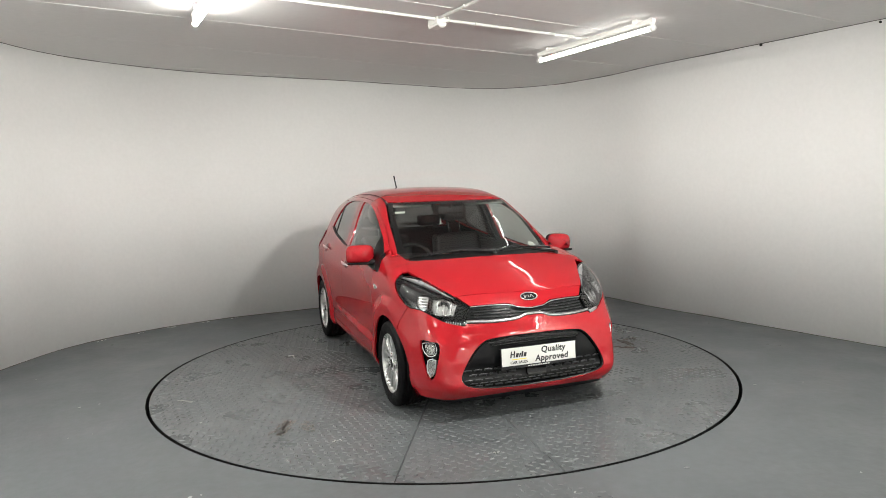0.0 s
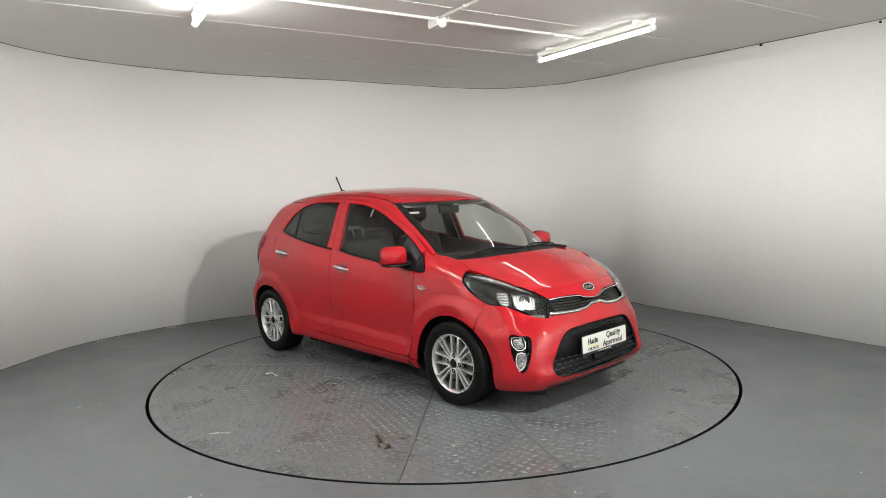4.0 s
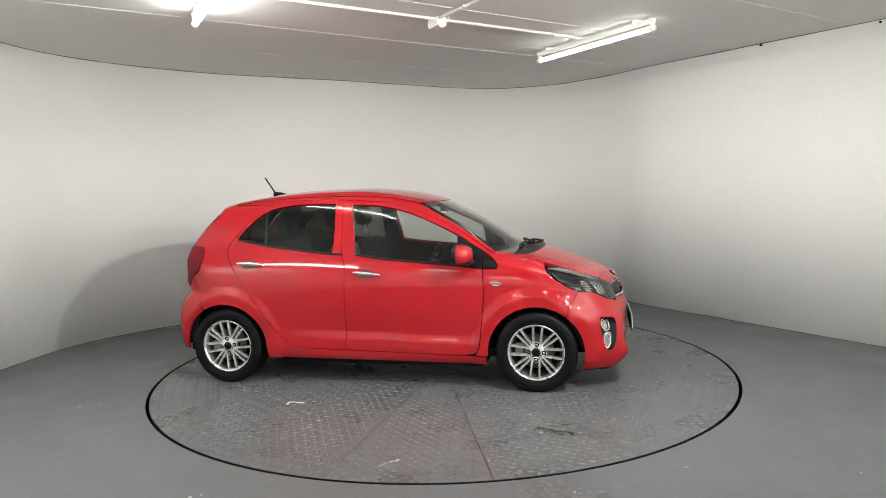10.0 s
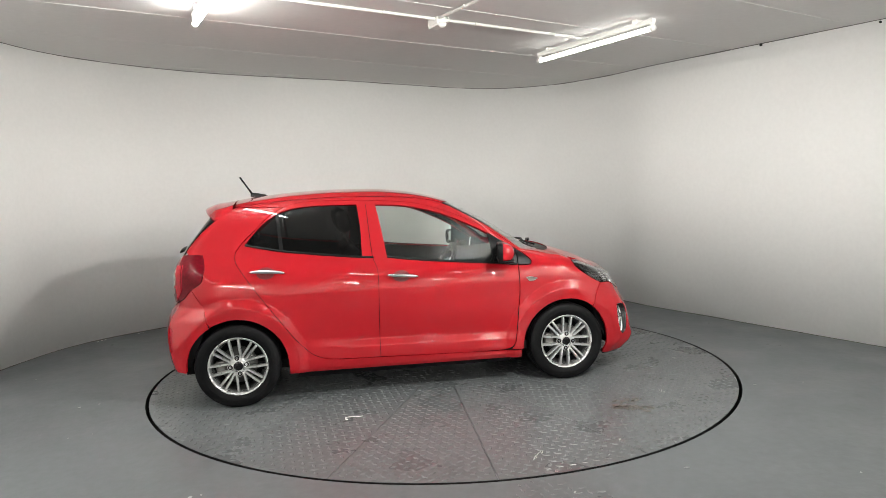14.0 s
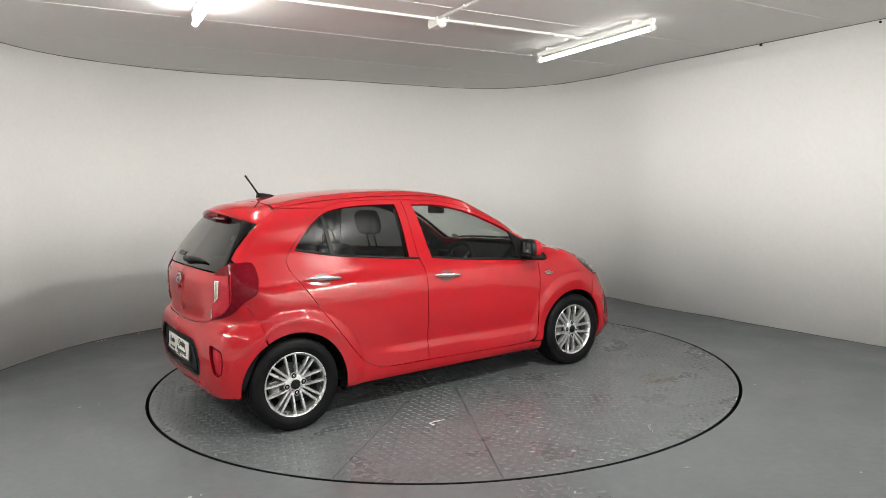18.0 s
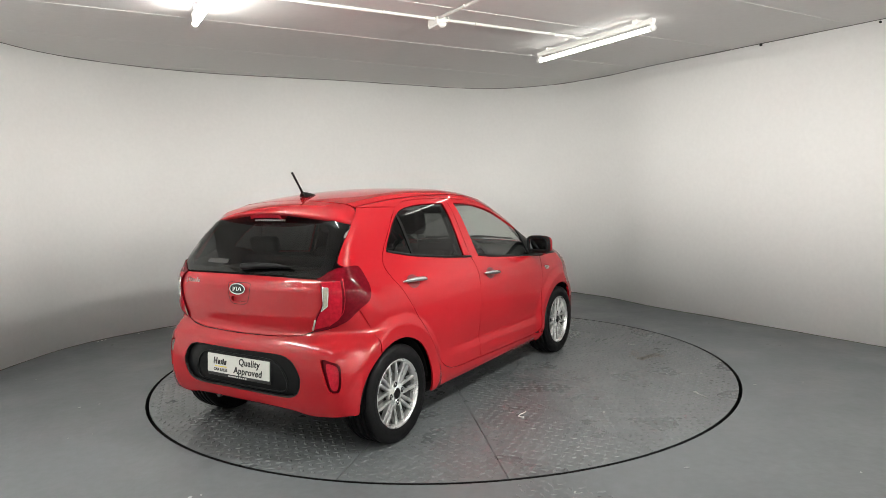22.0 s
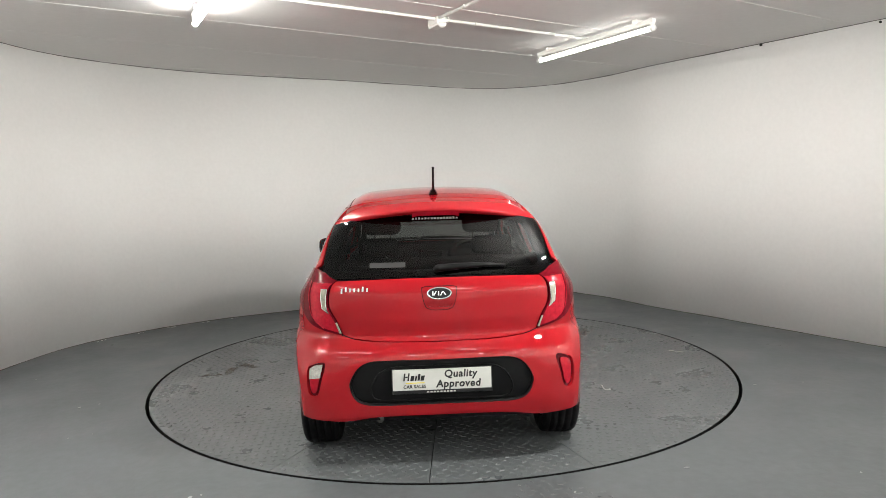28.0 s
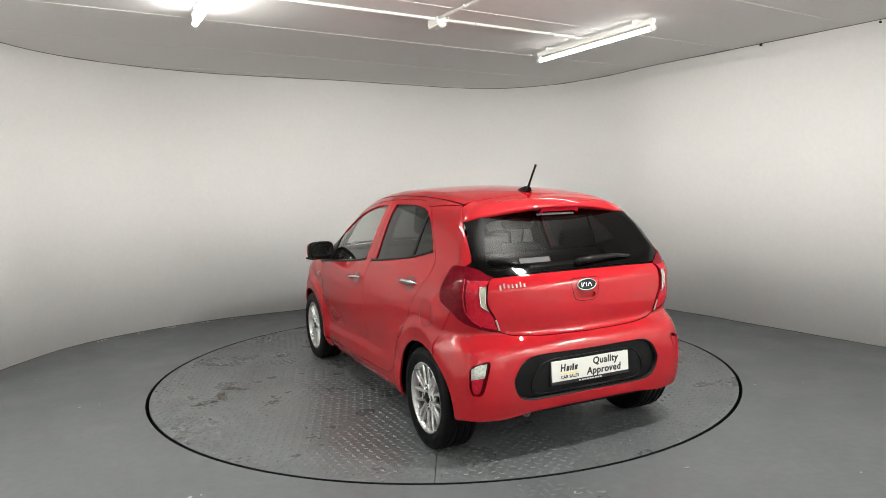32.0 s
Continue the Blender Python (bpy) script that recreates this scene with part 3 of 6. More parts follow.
PRIVACY = glass("privacy_glass", (0.15, 0.155, 0.155), 1.0, 0.032)
LENS = glass("clear_lens", (0.93, 0.94, 0.94))
RED_LENS = mat("red_lens", (0.36, 0.008, 0.020), 0.10, spec=0.3, var=0.18, scale=60, coat=0.0, rvar=0.02)
DARK_RED = mat("dark_red_lens", (0.115, 0.003, 0.008), 0.08, spec=0.16, var=0.15, scale=60, coat=0.0, rvar=0.02)
WHITE_LENS = mat("pale_lens", (0.34, 0.31, 0.25), 0.12, var=0.2, scale=90, coat=0.5)
AMBER = mat("smoky_repeater", (0.20, 0.17, 0.14), 0.15, var=0.1, scale=90)
PLATE_WHITE = mat("plate_white", (0.62, 0.62, 0.585), 0.35, var=0.02)
PLATE_BLACK = mat("plate_black", (0.015, 0.015, 0.016), 0.4)
YELLOW = mat("yellow_bar", (0.75, 0.62, 0.05), 0.4)
MIRROR = mat("mirror_glass", (0.55, 0.56, 0.57), 0.02, 1.0, var=0.0, rvar=0.0)

car = new("car")
tagged(car, "glossy red five-door hatchback with silver alloy wheels, parked", "car")


def arch(wx, a0, a1, n, r=0.343, zc=0.277):
    """Points of a wheel arch from one angle to another."""
    return [("s", wx + r * math.cos(radians(a0 + (a1 - a0) * i / (n - 1))), zc + r * math.sin(radians(a0 + (a1 - a0) * i / (n - 1)))) for i in range(n)]


SEAM_TOP = [("s", 0.885, 1.005), ("s", 0.64, 1.163), ("s", 0.49, 1.238), ("s", 0.275, 1.324), ("s", 0.06, 1.377), ("s", -0.267, 1.402),
            ("s", -0.55, 1.408), ("s", -0.74, 1.400), ("s", -0.86, 1.368)]
REAR_EDGE = [("s", -0.86, 1.368), ("s", -0.95, 1.312), ("s", -1.045, 1.225), ("s", -1.145, 1.125), ("s", -1.187, 1.060), ("s", -1.182, 0.997), ("s", -1.118, 0.896),
             ("s", -1.019, 0.75), ("s", -0.90, 0.585), ("s", -0.786, 0.432), ("s", -0.70, 0.345), ("s", -0.62, 0.305), ("s", -0.52, 0.290)]
B_LINE = [("s", -0.214, 0.283), ("s", -0.214, 0.62), ("s", -0.212, 0.90), ("s", -0.243, 1.011), ("s", -0.267, 1.402)]
FRONT_EDGE = [("s", 0.70, 0.262), ("s", 0.762, 0.280), ("s", 0.792, 0.325), ("s", 0.817, 0.534), ("s", 0.832, 0.70), ("s", 0.828, 0.885), ("s", 0.829, 1.035)]

# rail over the doors with the screen pillar, and the rear quarter with the sill
RAIL_OUT = [("t", 0.905, -0.612), ("t", 0.77, -0.592), ("t", 0.543, -0.566), ("t", 0.32, -0.524), ("t", 0.1, -0.513), ("t", -0.5, -0.508), ("t", -1.0, -0.502), ("t", -1.185, -0.498)]
RAIL = [("s", 0.885, 1.005), "c"] + SEAM_TOP[1:-1] + [("s", -0.86, 1.368), "c"] + [RAIL_OUT[-1], "c"] + RAIL_OUT[-2:0:-1] + [RAIL_OUT[0], "c"]
pair("roof_rail", sheet("shoulder", RAIL, step=0.035, gap=0.001), PAINT)
quarter = [("s", -0.86, 1.368), "c"] + [("t", -1.185, -0.498), "c", ("s", -1.25, 1.335), ("p", -1.318, -0.556, 1.292), "c"] \
    + [("r", -0.600, 1.20), ("r", -0.624, 1.09), ("p", -1.49, -0.632, 1.058), "c", ("s", -1.405, 1.062), "c", ("s", -1.392, 0.99), ("s", -1.397, 0.94), ("s", -1.415, 0.88), ("s", -1.48, 0.835), "c",
       ("s", -1.43, 0.75), ("s", -1.395, 0.667), ("s", -1.372, 0.574), "c"] \
    + arch(-1.2, 112, 2, 12)[0:] + [("s", -0.852, 0.207), "c", ("s", 0.0, 0.200), ("s", 0.846, 0.190), "c", ("s", 0.842, 0.255), "c"] \
    + [("s", 0.70, 0.256), ("s", -0.214, 0.280), ("s", -0.50, 0.287)] + REAR_EDGE[:0:-1]
pair("quarter_panel", sheet("side", quarter, step=0.017), PAINT)

# doors
WIN_F = [("s", -0.137, 1.002), "c", ("s", -0.165, 1.20), ("s", -0.193, 1.366), "c", ("s", -0.09, 1.362), ("s", 0.058, 1.346), ("s", 0.268, 1.294),
         ("s", 0.476, 1.208), ("s", 0.628, 1.132), "c", ("s", 0.642, 0.925), "c", ("s", 0.467, 0.937), ("s", 0.055, 0.974)]
SAIL = [("s", 0.630, 1.131), "c", ("s", 0.72, 1.078), ("s", 0.8265, 1.010), "c", ("s", 0.8265, 0.900), "c", ("s", 0.645, 0.925), "c"]
door_f = [("s", -0.214, 0.283), "c", ("s", 0.2, 0.270)] + FRONT_EDGE[:-1] + [("s", 0.829, 1.035), "c"] + SEAM_TOP[1:5] + [("s", -0.267, 1.402), "c"] + B_LINE[3:0:-1]
WIN_R = [("s", -1.118, 1.122), "c", ("s", -1.0, 1.097), ("s", -0.867, 1.070), ("s", -0.567, 1.034), ("s", -0.318, 1.008), "c", ("s", -0.318, 1.20), ("s", -0.332, 1.372), "c",
         ("s", -0.534, 1.374), ("s", -0.72, 1.366), ("s", -0.86, 1.338), ("s", -0.97, 1.275), ("s", -1.05, 1.20)]
door_r = [("s", -0.214, 0.283), "c"] + B_LINE[1:4] + [("s", -0.267, 1.402), "c"] + SEAM_TOP[6:8] + REAR_EDGE
WIN_FULL = WIN_F[:10] + [("s", 0.72, 1.078), ("s", 0.8285, 1.009), "c", ("s", 0.8285, 0.900), "c", ("s", 0.642, 0.925)] + WIN_F[-2:]
front_doors = pair("front_door", sheet("side", door_f, [WIN_FULL], step=0.021, flange=0.02), PAINT)
rear_doors = pair("rear_door", sheet("side", door_r, [WIN_R], step=0.021, flange=0.02), PAINT)
pair("window_glass", sheet("side", WIN_F, step=0.06, gap=-0.004, proud=-0.007, flange=0), CLEAR, front_doors)
QG = [("s", -1.11, 1.122), "c", ("s", -1.0, 1.098), ("s", -0.885, 1.075), "c", ("s", -0.905, 1.318), "c", ("s", -0.97, 1.275), ("s", -1.05, 1.20)]
RG = [("s", -0.86, 1.070), "c", ("s", -0.567, 1.034), ("s", -0.318, 1.008), "c", ("s", -0.318, 1.20), ("s", -0.332, 1.372), "c", ("s", -0.534, 1.374), ("s", -0.72, 1.366), ("s", -0.88, 1.330), "c"]
pair("window_glass", sheet("side", RG, step=0.06, gap=-0.004, proud=-0.007, flange=0), PRIVACY, rear_doors, "dark tinted side window")
pair("quarter_glass", sheet("side", QG, step=0.05, gap=-0.004, proud=-0.007, flange=0), PRIVACY, rear_doors, "small dark tinted corner window")
pair("window_divider", sheet("side", [("s", -0.888, 1.073), "c", ("s", -0.862, 1.069), "c", ("s", -0.884, 1.334), "c", ("s", -0.905, 1.322), "c"], step=0.03, gap=0, proud=-0.003, flange=0.01), BLACK, rear_doors)
pair("mirror_base", sheet("side", SAIL, step=0.03, gap=0.001, proud=0.0, flange=0.012), BLACK, front_doors)


def strip(way, pts, width, proud, closed=False, thick=0.006):
    """A moulding along a line on the body."""
    q = outline(way, pts, 0.03)
    d = np.gradient(q, axis=0)
    d = d / (np.linalg.norm(d, axis=1)[:, None] + 1e-9)
    n = np.stack([-d[:, 1], d[:, 0]], 1)
    a, na = cast(way, q - n * width / 2, proud)
    b, nb = cast(way, q + n * width / 2, proud)
    m = len(q)
    v = [tuple(x) for x in a] + [tuple(x) for x in b] + [tuple(x) for x in a - na * thick] + [tuple(x) for x in b - nb * thick]
    f = []
    last = m if closed else m - 1
    for i in range(last):
        j = (i + 1) % m
        f += [(i, j, m + j, m + i), (2 * m + j, 2 * m + i, 3 * m + i, 3 * m + j), (i, 2 * m + i, 2 * m + j, j), (m + j, 3 * m + j, 3 * m + i, m + i)]
    return v, f


def belt(pts, width, proud, way="side", thick=0.006):
    """An open moulding: its points run one way only."""
    loc = [np.array(q) for q in flat(way, snap_all(pts))]
    q = np.concatenate([np.linspace(loc[i], loc[i + 1], 9)[:-1] for i in range(len(loc) - 1)] + [[loc[-1]]])
    for _ in range(6):
        q[1:-1] = (q[:-2] + 2 * q[1:-1] + q[2:]) / 4
    d = np.gradient(q, axis=0)
    d = d / (np.linalg.norm(d, axis=1)[:, None] + 1e-9)
    n = np.stack([-d[:, 1], d[:, 0]], 1)
    a, na = cast(way, q - n * width / 2, proud)
    b, nb = cast(way, q + n * width / 2, proud)
    m = len(q)
    v = [tuple(x) for x in a] + [tuple(x) for x in b] + [tuple(x) for x in a - na * thick] + [tuple(x) for x in b - nb * thick]
    f = [(0, m, 3 * m, 2 * m), (m - 1, 3 * m - 1, 4 * m - 1, 2 * m - 1)]
    for i in range(m - 1):
        j = i + 1
        f += [(i, j, m + j, m + i), (2 * m + j, 2 * m + i, 3 * m + i, 3 * m + j), (i, 2 * m + i, 2 * m + j, j), (m + j, 3 * m + j, 3 * m + i, m + i)]
    return v, f, [(0, 0, 0)] * len(v)


pair("waist_seal", belt([("s", -0.137, 0.997), ("s", 0.055, 0.968), ("s", 0.467, 0.931), ("s", 0.645, 0.917), ("s", 0.82, 0.898)], 0.014, 0.004), BLACK, front_doors)
pair("waist_seal", belt([("s", -1.12, 1.117), ("s", -1.0, 1.091), ("s", -0.867, 1.065), ("s", -0.567, 1.028), ("s", -0.318, 1.002), ("s", -0.235, 0.997)], 0.014, 0.004), BLACK, rear_doors)

# front wing and the small black corner trim by the mirror
TRI = [("s", 0.831, 1.012), "c", ("s", 0.885, 0.968), ("s", 0.930, 0.920), ("s", 0.925, 0.898), ("s", 0.897, 0.893), "c", ("s", 0.831, 0.896), "c"]
pair("corner_trim", sheet("side", TRI, step=0.025, gap=0.001), BLACK)
wing = [("s", 0.846, 0.258), "c", ("s", 0.762, 0.264), "c", ("s", 0.795, 0.325), ("s", 0.819, 0.534), ("s", 0.834, 0.70), ("s", 0.830, 0.892), "c", ("s", 0.897, 0.890), ("s", 0.927, 0.894), ("s", 0.934, 0.921), ("s", 0.889, 0.972), ("s", 0.850, 1.002), "c", ("s", 0.885, 1.004), "c",
        ("t", 0.905, -0.615), "c", ("t", 1.0, -0.608), ("t", 1.085, -0.605), "c", ("t", 1.18, -0.632), ("p", 1.262, -0.66, 0.915), "c",
        ("s", 1.29, 0.855), ("s", 1.40, 0.772), ("s", 1.492, 0.722), "c", ("s", 1.44, 0.63), ("s", 1.41, 0.548), "c"] + arch(1.2, 53, 182, 14)
pair("front_wing", sheet("side", wing, step=0.015), PAINT)

# bonnet, roof, screens
BON_SIDE = [("t", 1.085, -0.602), "c", ("t", 1.18, -0.628), ("t", 1.262, -0.648), "c", ("t", 1.36, -0.606), ("t", 1.46, -0.558), ("t", 1.575, -0.500), ("t", 1.640, -0.465), "c"]
bonnet_half = [("t", 1.228, 0), ("t", 1.218, -0.2), ("t", 1.19, -0.385), ("t", 1.14, -0.52)] + BON_SIDE + [("t", 1.679, -0.302), ("t", 1.710, -0.15), ("t", 1.718, 0)]
shape("bonnet", sheet("top", sym(bonnet_half), step=0.04, flange=0.02), PAINT, car)
roof_half = [("t", 0.432, 0), ("t", 0.41, -0.25), ("t", 0.362, -0.44), ("t", 0.318, -0.504), "c", ("t", 0.1, -0.506), ("t", -0.5, -0.5015), ("t", -1.0, -0.4955), ("t", -1.185, -0.492), "c", ("t", -1.195, -0.3), ("t", -1.20, 0)]
shape("roof", sheet("top", sym(roof_half), step=0.05), PAINT, car)
pair("roof_moulding", belt([("t", 0.33, -0.514), ("t", 0.1, -0.5095), ("t", -0.5, -0.505), ("t", -1.185, -0.4955)], 0.006, -0.004, "top"), BLACK)
WS = [("t", 1.075, 0), ("t", 1.07, -0.2), ("t", 1.05, -0.40), ("t", 1.045, -0.52), ("t", 1.03, -0.590), "c", ("t", 0.905, -0.600), ("t", 0.77, -0.582), ("t", 0.543, -0.553), ("t", 0.322, -0.508), "c",
      ("t", 0.366, -0.44), ("t", 0.414, -0.25), ("t", 0.436, 0)]
windscreen = shape("windscreen", sheet("top", sym(WS), step=0.05, gap=-0.003, proud=-0.003, flange=0.0), CLEAR, car)
WS_IN = [("t", 1.05, 0), ("t", 1.045, -0.2), ("t", 1.02, -0.40), ("t", 0.99, -0.50), ("t", 0.93, -0.552), ("t", 0.77, -0.545), ("t", 0.543, -0.516), ("t", 0.37, -0.478), ("t", 0.405, -0.40), ("t", 0.45, -0.25), ("t", 0.472, 0)]
shape("screen_border", sheet("top", sym(WS), [sym(WS_IN)], step=0.05, gap=-0.004, proud=-0.006, flange=0.0), GLOSSY, windscreen)
COWL = [("t", 1.236, 0), ("t", 1.226, -0.2), ("t", 1.198, -0.385), ("t", 1.15, -0.52), ("t", 1.08, -0.600), "c", ("t", 1.028, -0.592), "c", ("t", 1.03, -0.52), ("t", 1.04, -0.40), ("t", 1.06, -0.2), ("t", 1.065, 0)]
shape("cowl", sheet("top", sym(COWL), step=0.04, gap=0.0, proud=-0.010), BLACK, car, "black plastic panel below the windscreen")

# tailgate with its window
TG = [("r", 0, 1.012), ("r", -0.3, 1.010), ("r", -0.552, 1.003), "c", ("r", -0.578, 0.965), ("r", -0.586, 0.87), ("r", -0.546, 0.79), ("r", -0.518, 0.716), "c", ("r", -0.46, 0.697), ("r", -0.3, 0.683), ("r", 0, 0.679)]
PADH = [("r", 0, 0.968), ("r", -0.07, 0.968), ("r", -0.092, 0.962), ("r", -0.086, 0.90), ("r", -0.070, 0.856), ("r", -0.045, 0.845), ("r", 0, 0.844)]
SLOT = [("r", 0, 0.885), ("r", -0.055, 0.886), ("r", -0.064, 0.876), ("r", -0.055, 0.862), ("r", 0, 0.861)]
tailgate = shape("tailgate", sheet("rear", sym(TG), [sym(SLOT)], step=0.035), PAINT, car)
shape("release_recess", sheet("rear", sym(SLOT), step=0.02, gap=-0.002, proud=-0.016, flange=0), PAINT, tailgate, "shaded release slot")
shape("release_seam", strip("rear", sym(PADH), 0.0032, 0.0008, True, 0.003), GAP, tailgate, "dark seam round the release pad")
RW = [("r", 0, 1.016), ("r", -0.3, 1.014), ("r", -0.57, 1.008), "c", ("r", -0.618, 1.055), ("r", -0.603, 1.17), ("r", -0.574, 1.288), "c", ("r", -0.53, 1.300), ("r", -0.416, 1.322), ("r", 0, 1.333)]
RW_IN = [("r", 0, 1.045), ("r", -0.3, 1.044), ("r", -0.50, 1.050), ("r", -0.545, 1.075), ("r", -0.52, 1.17), ("r", -0.48, 1.262), ("r", -0.42, 1.288), ("r", 0, 1.300)]
rear_window = shape("rear_window", sheet("rear", sym(RW), step=0.05, gap=0.002, proud=0.002, flange=0.006), PRIVACY, tailgate, "dark tinted rear window")
shape("window_border", sheet("rear", sym(RW), [sym(RW_IN)], step=0.05, gap=0.001, proud=-0.002, flange=0), GLOSSY, tailgate)

# painted flange under the seam between rail and doors, and at the pillar's foot
pair("pillar_flange", belt([("s", 0.90, 0.995)] + SEAM_TOP[1:-1] + [("s", -0.86, 1.366), ("s", -0.95, 1.31), ("s", -1.045, 1.224)], 0.056, -0.009, "shoulder"), PAINT)
pair("pillar_flange", belt([("s", 0.86, 0.99), ("s", 0.895, 1.0), ("t", 0.905, -0.612)], 0.03, -0.005, "shoulder"), PAINT)
pair("seam_flange", belt([("s", -1.486, 0.838), ("s", -1.435, 0.75), ("s", -1.398, 0.667), ("s", -1.374, 0.60)], 0.03, -0.005, "rcorner"), PAINT)
pair("seam_flange", belt([("s", 1.496, 0.722), ("s", 1.443, 0.63), ("s", 1.413, 0.555)], 0.03, -0.005, "fcorner"), PAINT)
pair("seam_flange", belt([("t", 0.91, -0.612), ("t", 1.0, -0.606), ("t", 1.085, -0.603), ("t", 1.18, -0.630), ("t", 1.255, -0.652)], 0.05, -0.009, "shoulder"), PAINT)
WING_TOP = [("t", 0.90, -0.603), "c", ("t", 1.0, -0.600), ("t", 1.085, -0.601), ("t", 1.18, -0.628), ("t", 1.259, -0.648), "c", ("t", 1.259, -0.684), "c", ("t", 1.18, -0.690), ("t", 1.085, -0.690), ("t", 1.0, -0.690), ("t", 0.925, -0.690), "c"]
pair("wing_top", sheet("shoulder", WING_TOP, step=0.02, gap=0.001, proud=-0.0006, flange=0.012), PAINT)
# ---- bumpers, grilles and lamps
GRILLE_GREY = mat("grille_grey", (0.022, 0.022, 0.024), 0.35, var=0.1)
G_TOP = [("f", 0, 0.709), ("f", -0.085, 0.716), ("f", -0.15, 0.740), ("f", -0.296, 0.741), ("f", -0.392, 0.733)]
nose_half = [("f", 0, 0.800), ("f", -0.15, 0.801), ("f", -0.302, 0.800), ("f", -0.455, 0.790), "c", ("f", -0.395, 0.735), "c"] + G_TOP[-2::-1]
shape("nose_panel", sheet("front", sym(nose_half), step=0.03), PAINT, car)
G_BOT = [("f", -0.436, 0.646), ("f", -0.286, 0.643), ("f", -0.158, 0.648), ("f", -0.105, 0.655), ("f", -0.055, 0.672), ("f", 0, 0.674)]
grille_half = G_TOP[:-1] + [("f", -0.395, 0.735), "c", ("f", -0.438, 0.646), "c"] + G_BOT[1:]
grille = shape("upper_grille", sheet("front", sym(grille_half), step=0.03, gap=-0.004, proud=-0.022, flange=0), BLACK, car, "black mesh grille")


def both_belt(pts, width, proud, way):
    d = both(belt(pts, width, proud, way))
    return d


shape("chrome_strip", both_belt(G_BOT, 0.016, 0.005, "front"), CHROME, grille, "bright chrome strip")
shape("chrome_strip", both_belt([("f", 0, 0.705), ("f", -0.085, 0.712), ("f", -0.15, 0.734), ("f", -0.296, 0.736), ("f", -0.392, 0.729)], 0.005, 0.003, "front"), CHROME, grille)
for row in range(5):
    z = 0.658 + row * 0.017
    wide = 0.40 if row else 0.36
    for s in (-1, 1):
        a = 0.0 if 0.674 < z < 0.708 else 0.14
        shape("grille_bar", belt([("f", s * a, z), ("f", s * (a + wide) / 2, z), ("f", s * wide, z)] if s < 0 else [("f", wide, z), ("f", (a + wide) / 2, z), ("f", a, z)], 0.006, -0.014, "front"), GRILLE_GREY, grille)

LG = [("f", 0, 0.556), ("f", -0.2, 0.552), ("f", -0.335, 0.536), ("f", -0.40, 0.49), ("f", -0.455, 0.42), ("f", -0.505, 0.325), ("f", -0.488, 0.272), ("f", -0.40, 0.240), ("f", -0.2, 0.222), ("f", 0, 0.217)]
FOG = [("p", 1.640, -0.700, 0.524), ("p", 1.70, -0.635, 0.530), ("p", 1.735, -0.606, 0.522), ("p", 1.75, -0.606, 0.462), ("p", 1.748, -0.645, 0.328), ("p", 1.722, -0.675, 0.292), ("p", 1.692, -0.695, 0.330)]
# right half: from the middle under the chrome, below the lamp, by the seam to the arch, along the lip and round the mouth
bumper_half = [("f", 0, 0.580), ("f", 0, 0.62), ("f", 0, 0.645), ("f", 0, 0.664), "c", ("f", -0.055, 0.662), ("f", -0.105, 0.645), ("f", -0.158, 0.638), ("f", -0.286, 0.633), ("f", -0.44, 0.634), "c",
               ("p", 1.775, -0.452, 0.620), ("p", 1.705, -0.555, 0.644), ("p", 1.577, -0.655, 0.708), ("s", 1.497, 0.717), "c", ("s", 1.445, 0.63), ("s", 1.415, 0.545), "c"] \
    + arch(1.2, 52, -19, 8) + [("s", 1.535, 0.160), "c", ("f", -0.66, 0.160), ("f", -0.5, 0.168), ("f", -0.25, 0.176), ("f", 0, 0.178), "c"] \
    + [("f", 0, 0.193), ("f", 0, 0.205), ("f", 0, 0.217), "c"] + LG[-2:0:-1] + [("f", 0, 0.556), "c"]
front_bumper = shape("front_bumper", both(sheet("fcorner", bumper_half, [FOG], step=0.03, gap=0.0, flange=0.016)), PAINT, car)
lower_grille = shape("lower_grille", sheet("front", sym(LG), step=0.035, gap=-0.004, proud=-0.030, flange=0), BLACK, front_bumper, "black mesh lower grille")
shape("grille_rim", strip("front", sym(LG), 0.010, -0.002, True, 0.03), GLOSSY, lower_grille)
shape("plate_bar", sheet("front", sym([("f", 0, 0.545), ("f", -0.2, 0.541), ("f", -0.33, 0.524), ("f", -0.405, 0.465), ("f", -0.455, 0.39), "c", ("f", -0.2, 0.372), ("f", 0, 0.372)]), step=0.035, proud=-0.017, flange=0.012), BLACK, lower_grille, "plain black plastic plate carrier")
shape("air_slot", sheet("front", sym([("f", 0, 0.541), ("f", -0.2, 0.537), ("f", -0.325, 0.522), "c", ("f", -0.30, 0.497), ("f", -0.2, 0.492), ("f", 0, 0.493)]), step=0.03, proud=-0.013, flange=0.006), GLOSSY, lower_grille)
for k in range(2):
    shape("slat", both_belt([("f", 0, 0.524 - 0.016 * k), ("f", -0.2, 0.520 - 0.016 * k), ("f", -0.315 + 0.01 * k, 0.508 - 0.014 * k)], 0.005, -0.008, "front"), BLACK, lower_grille)
shape("sensor_plate", sheet("front", sym([("f", 0, 0.352), ("f", -0.072, 0.352), "c", ("f", -0.066, 0.292), "c", ("f", 0, 0.292)]), step=0.03, proud=-0.012, flange=0.014), GLOSSY, lower_grille)
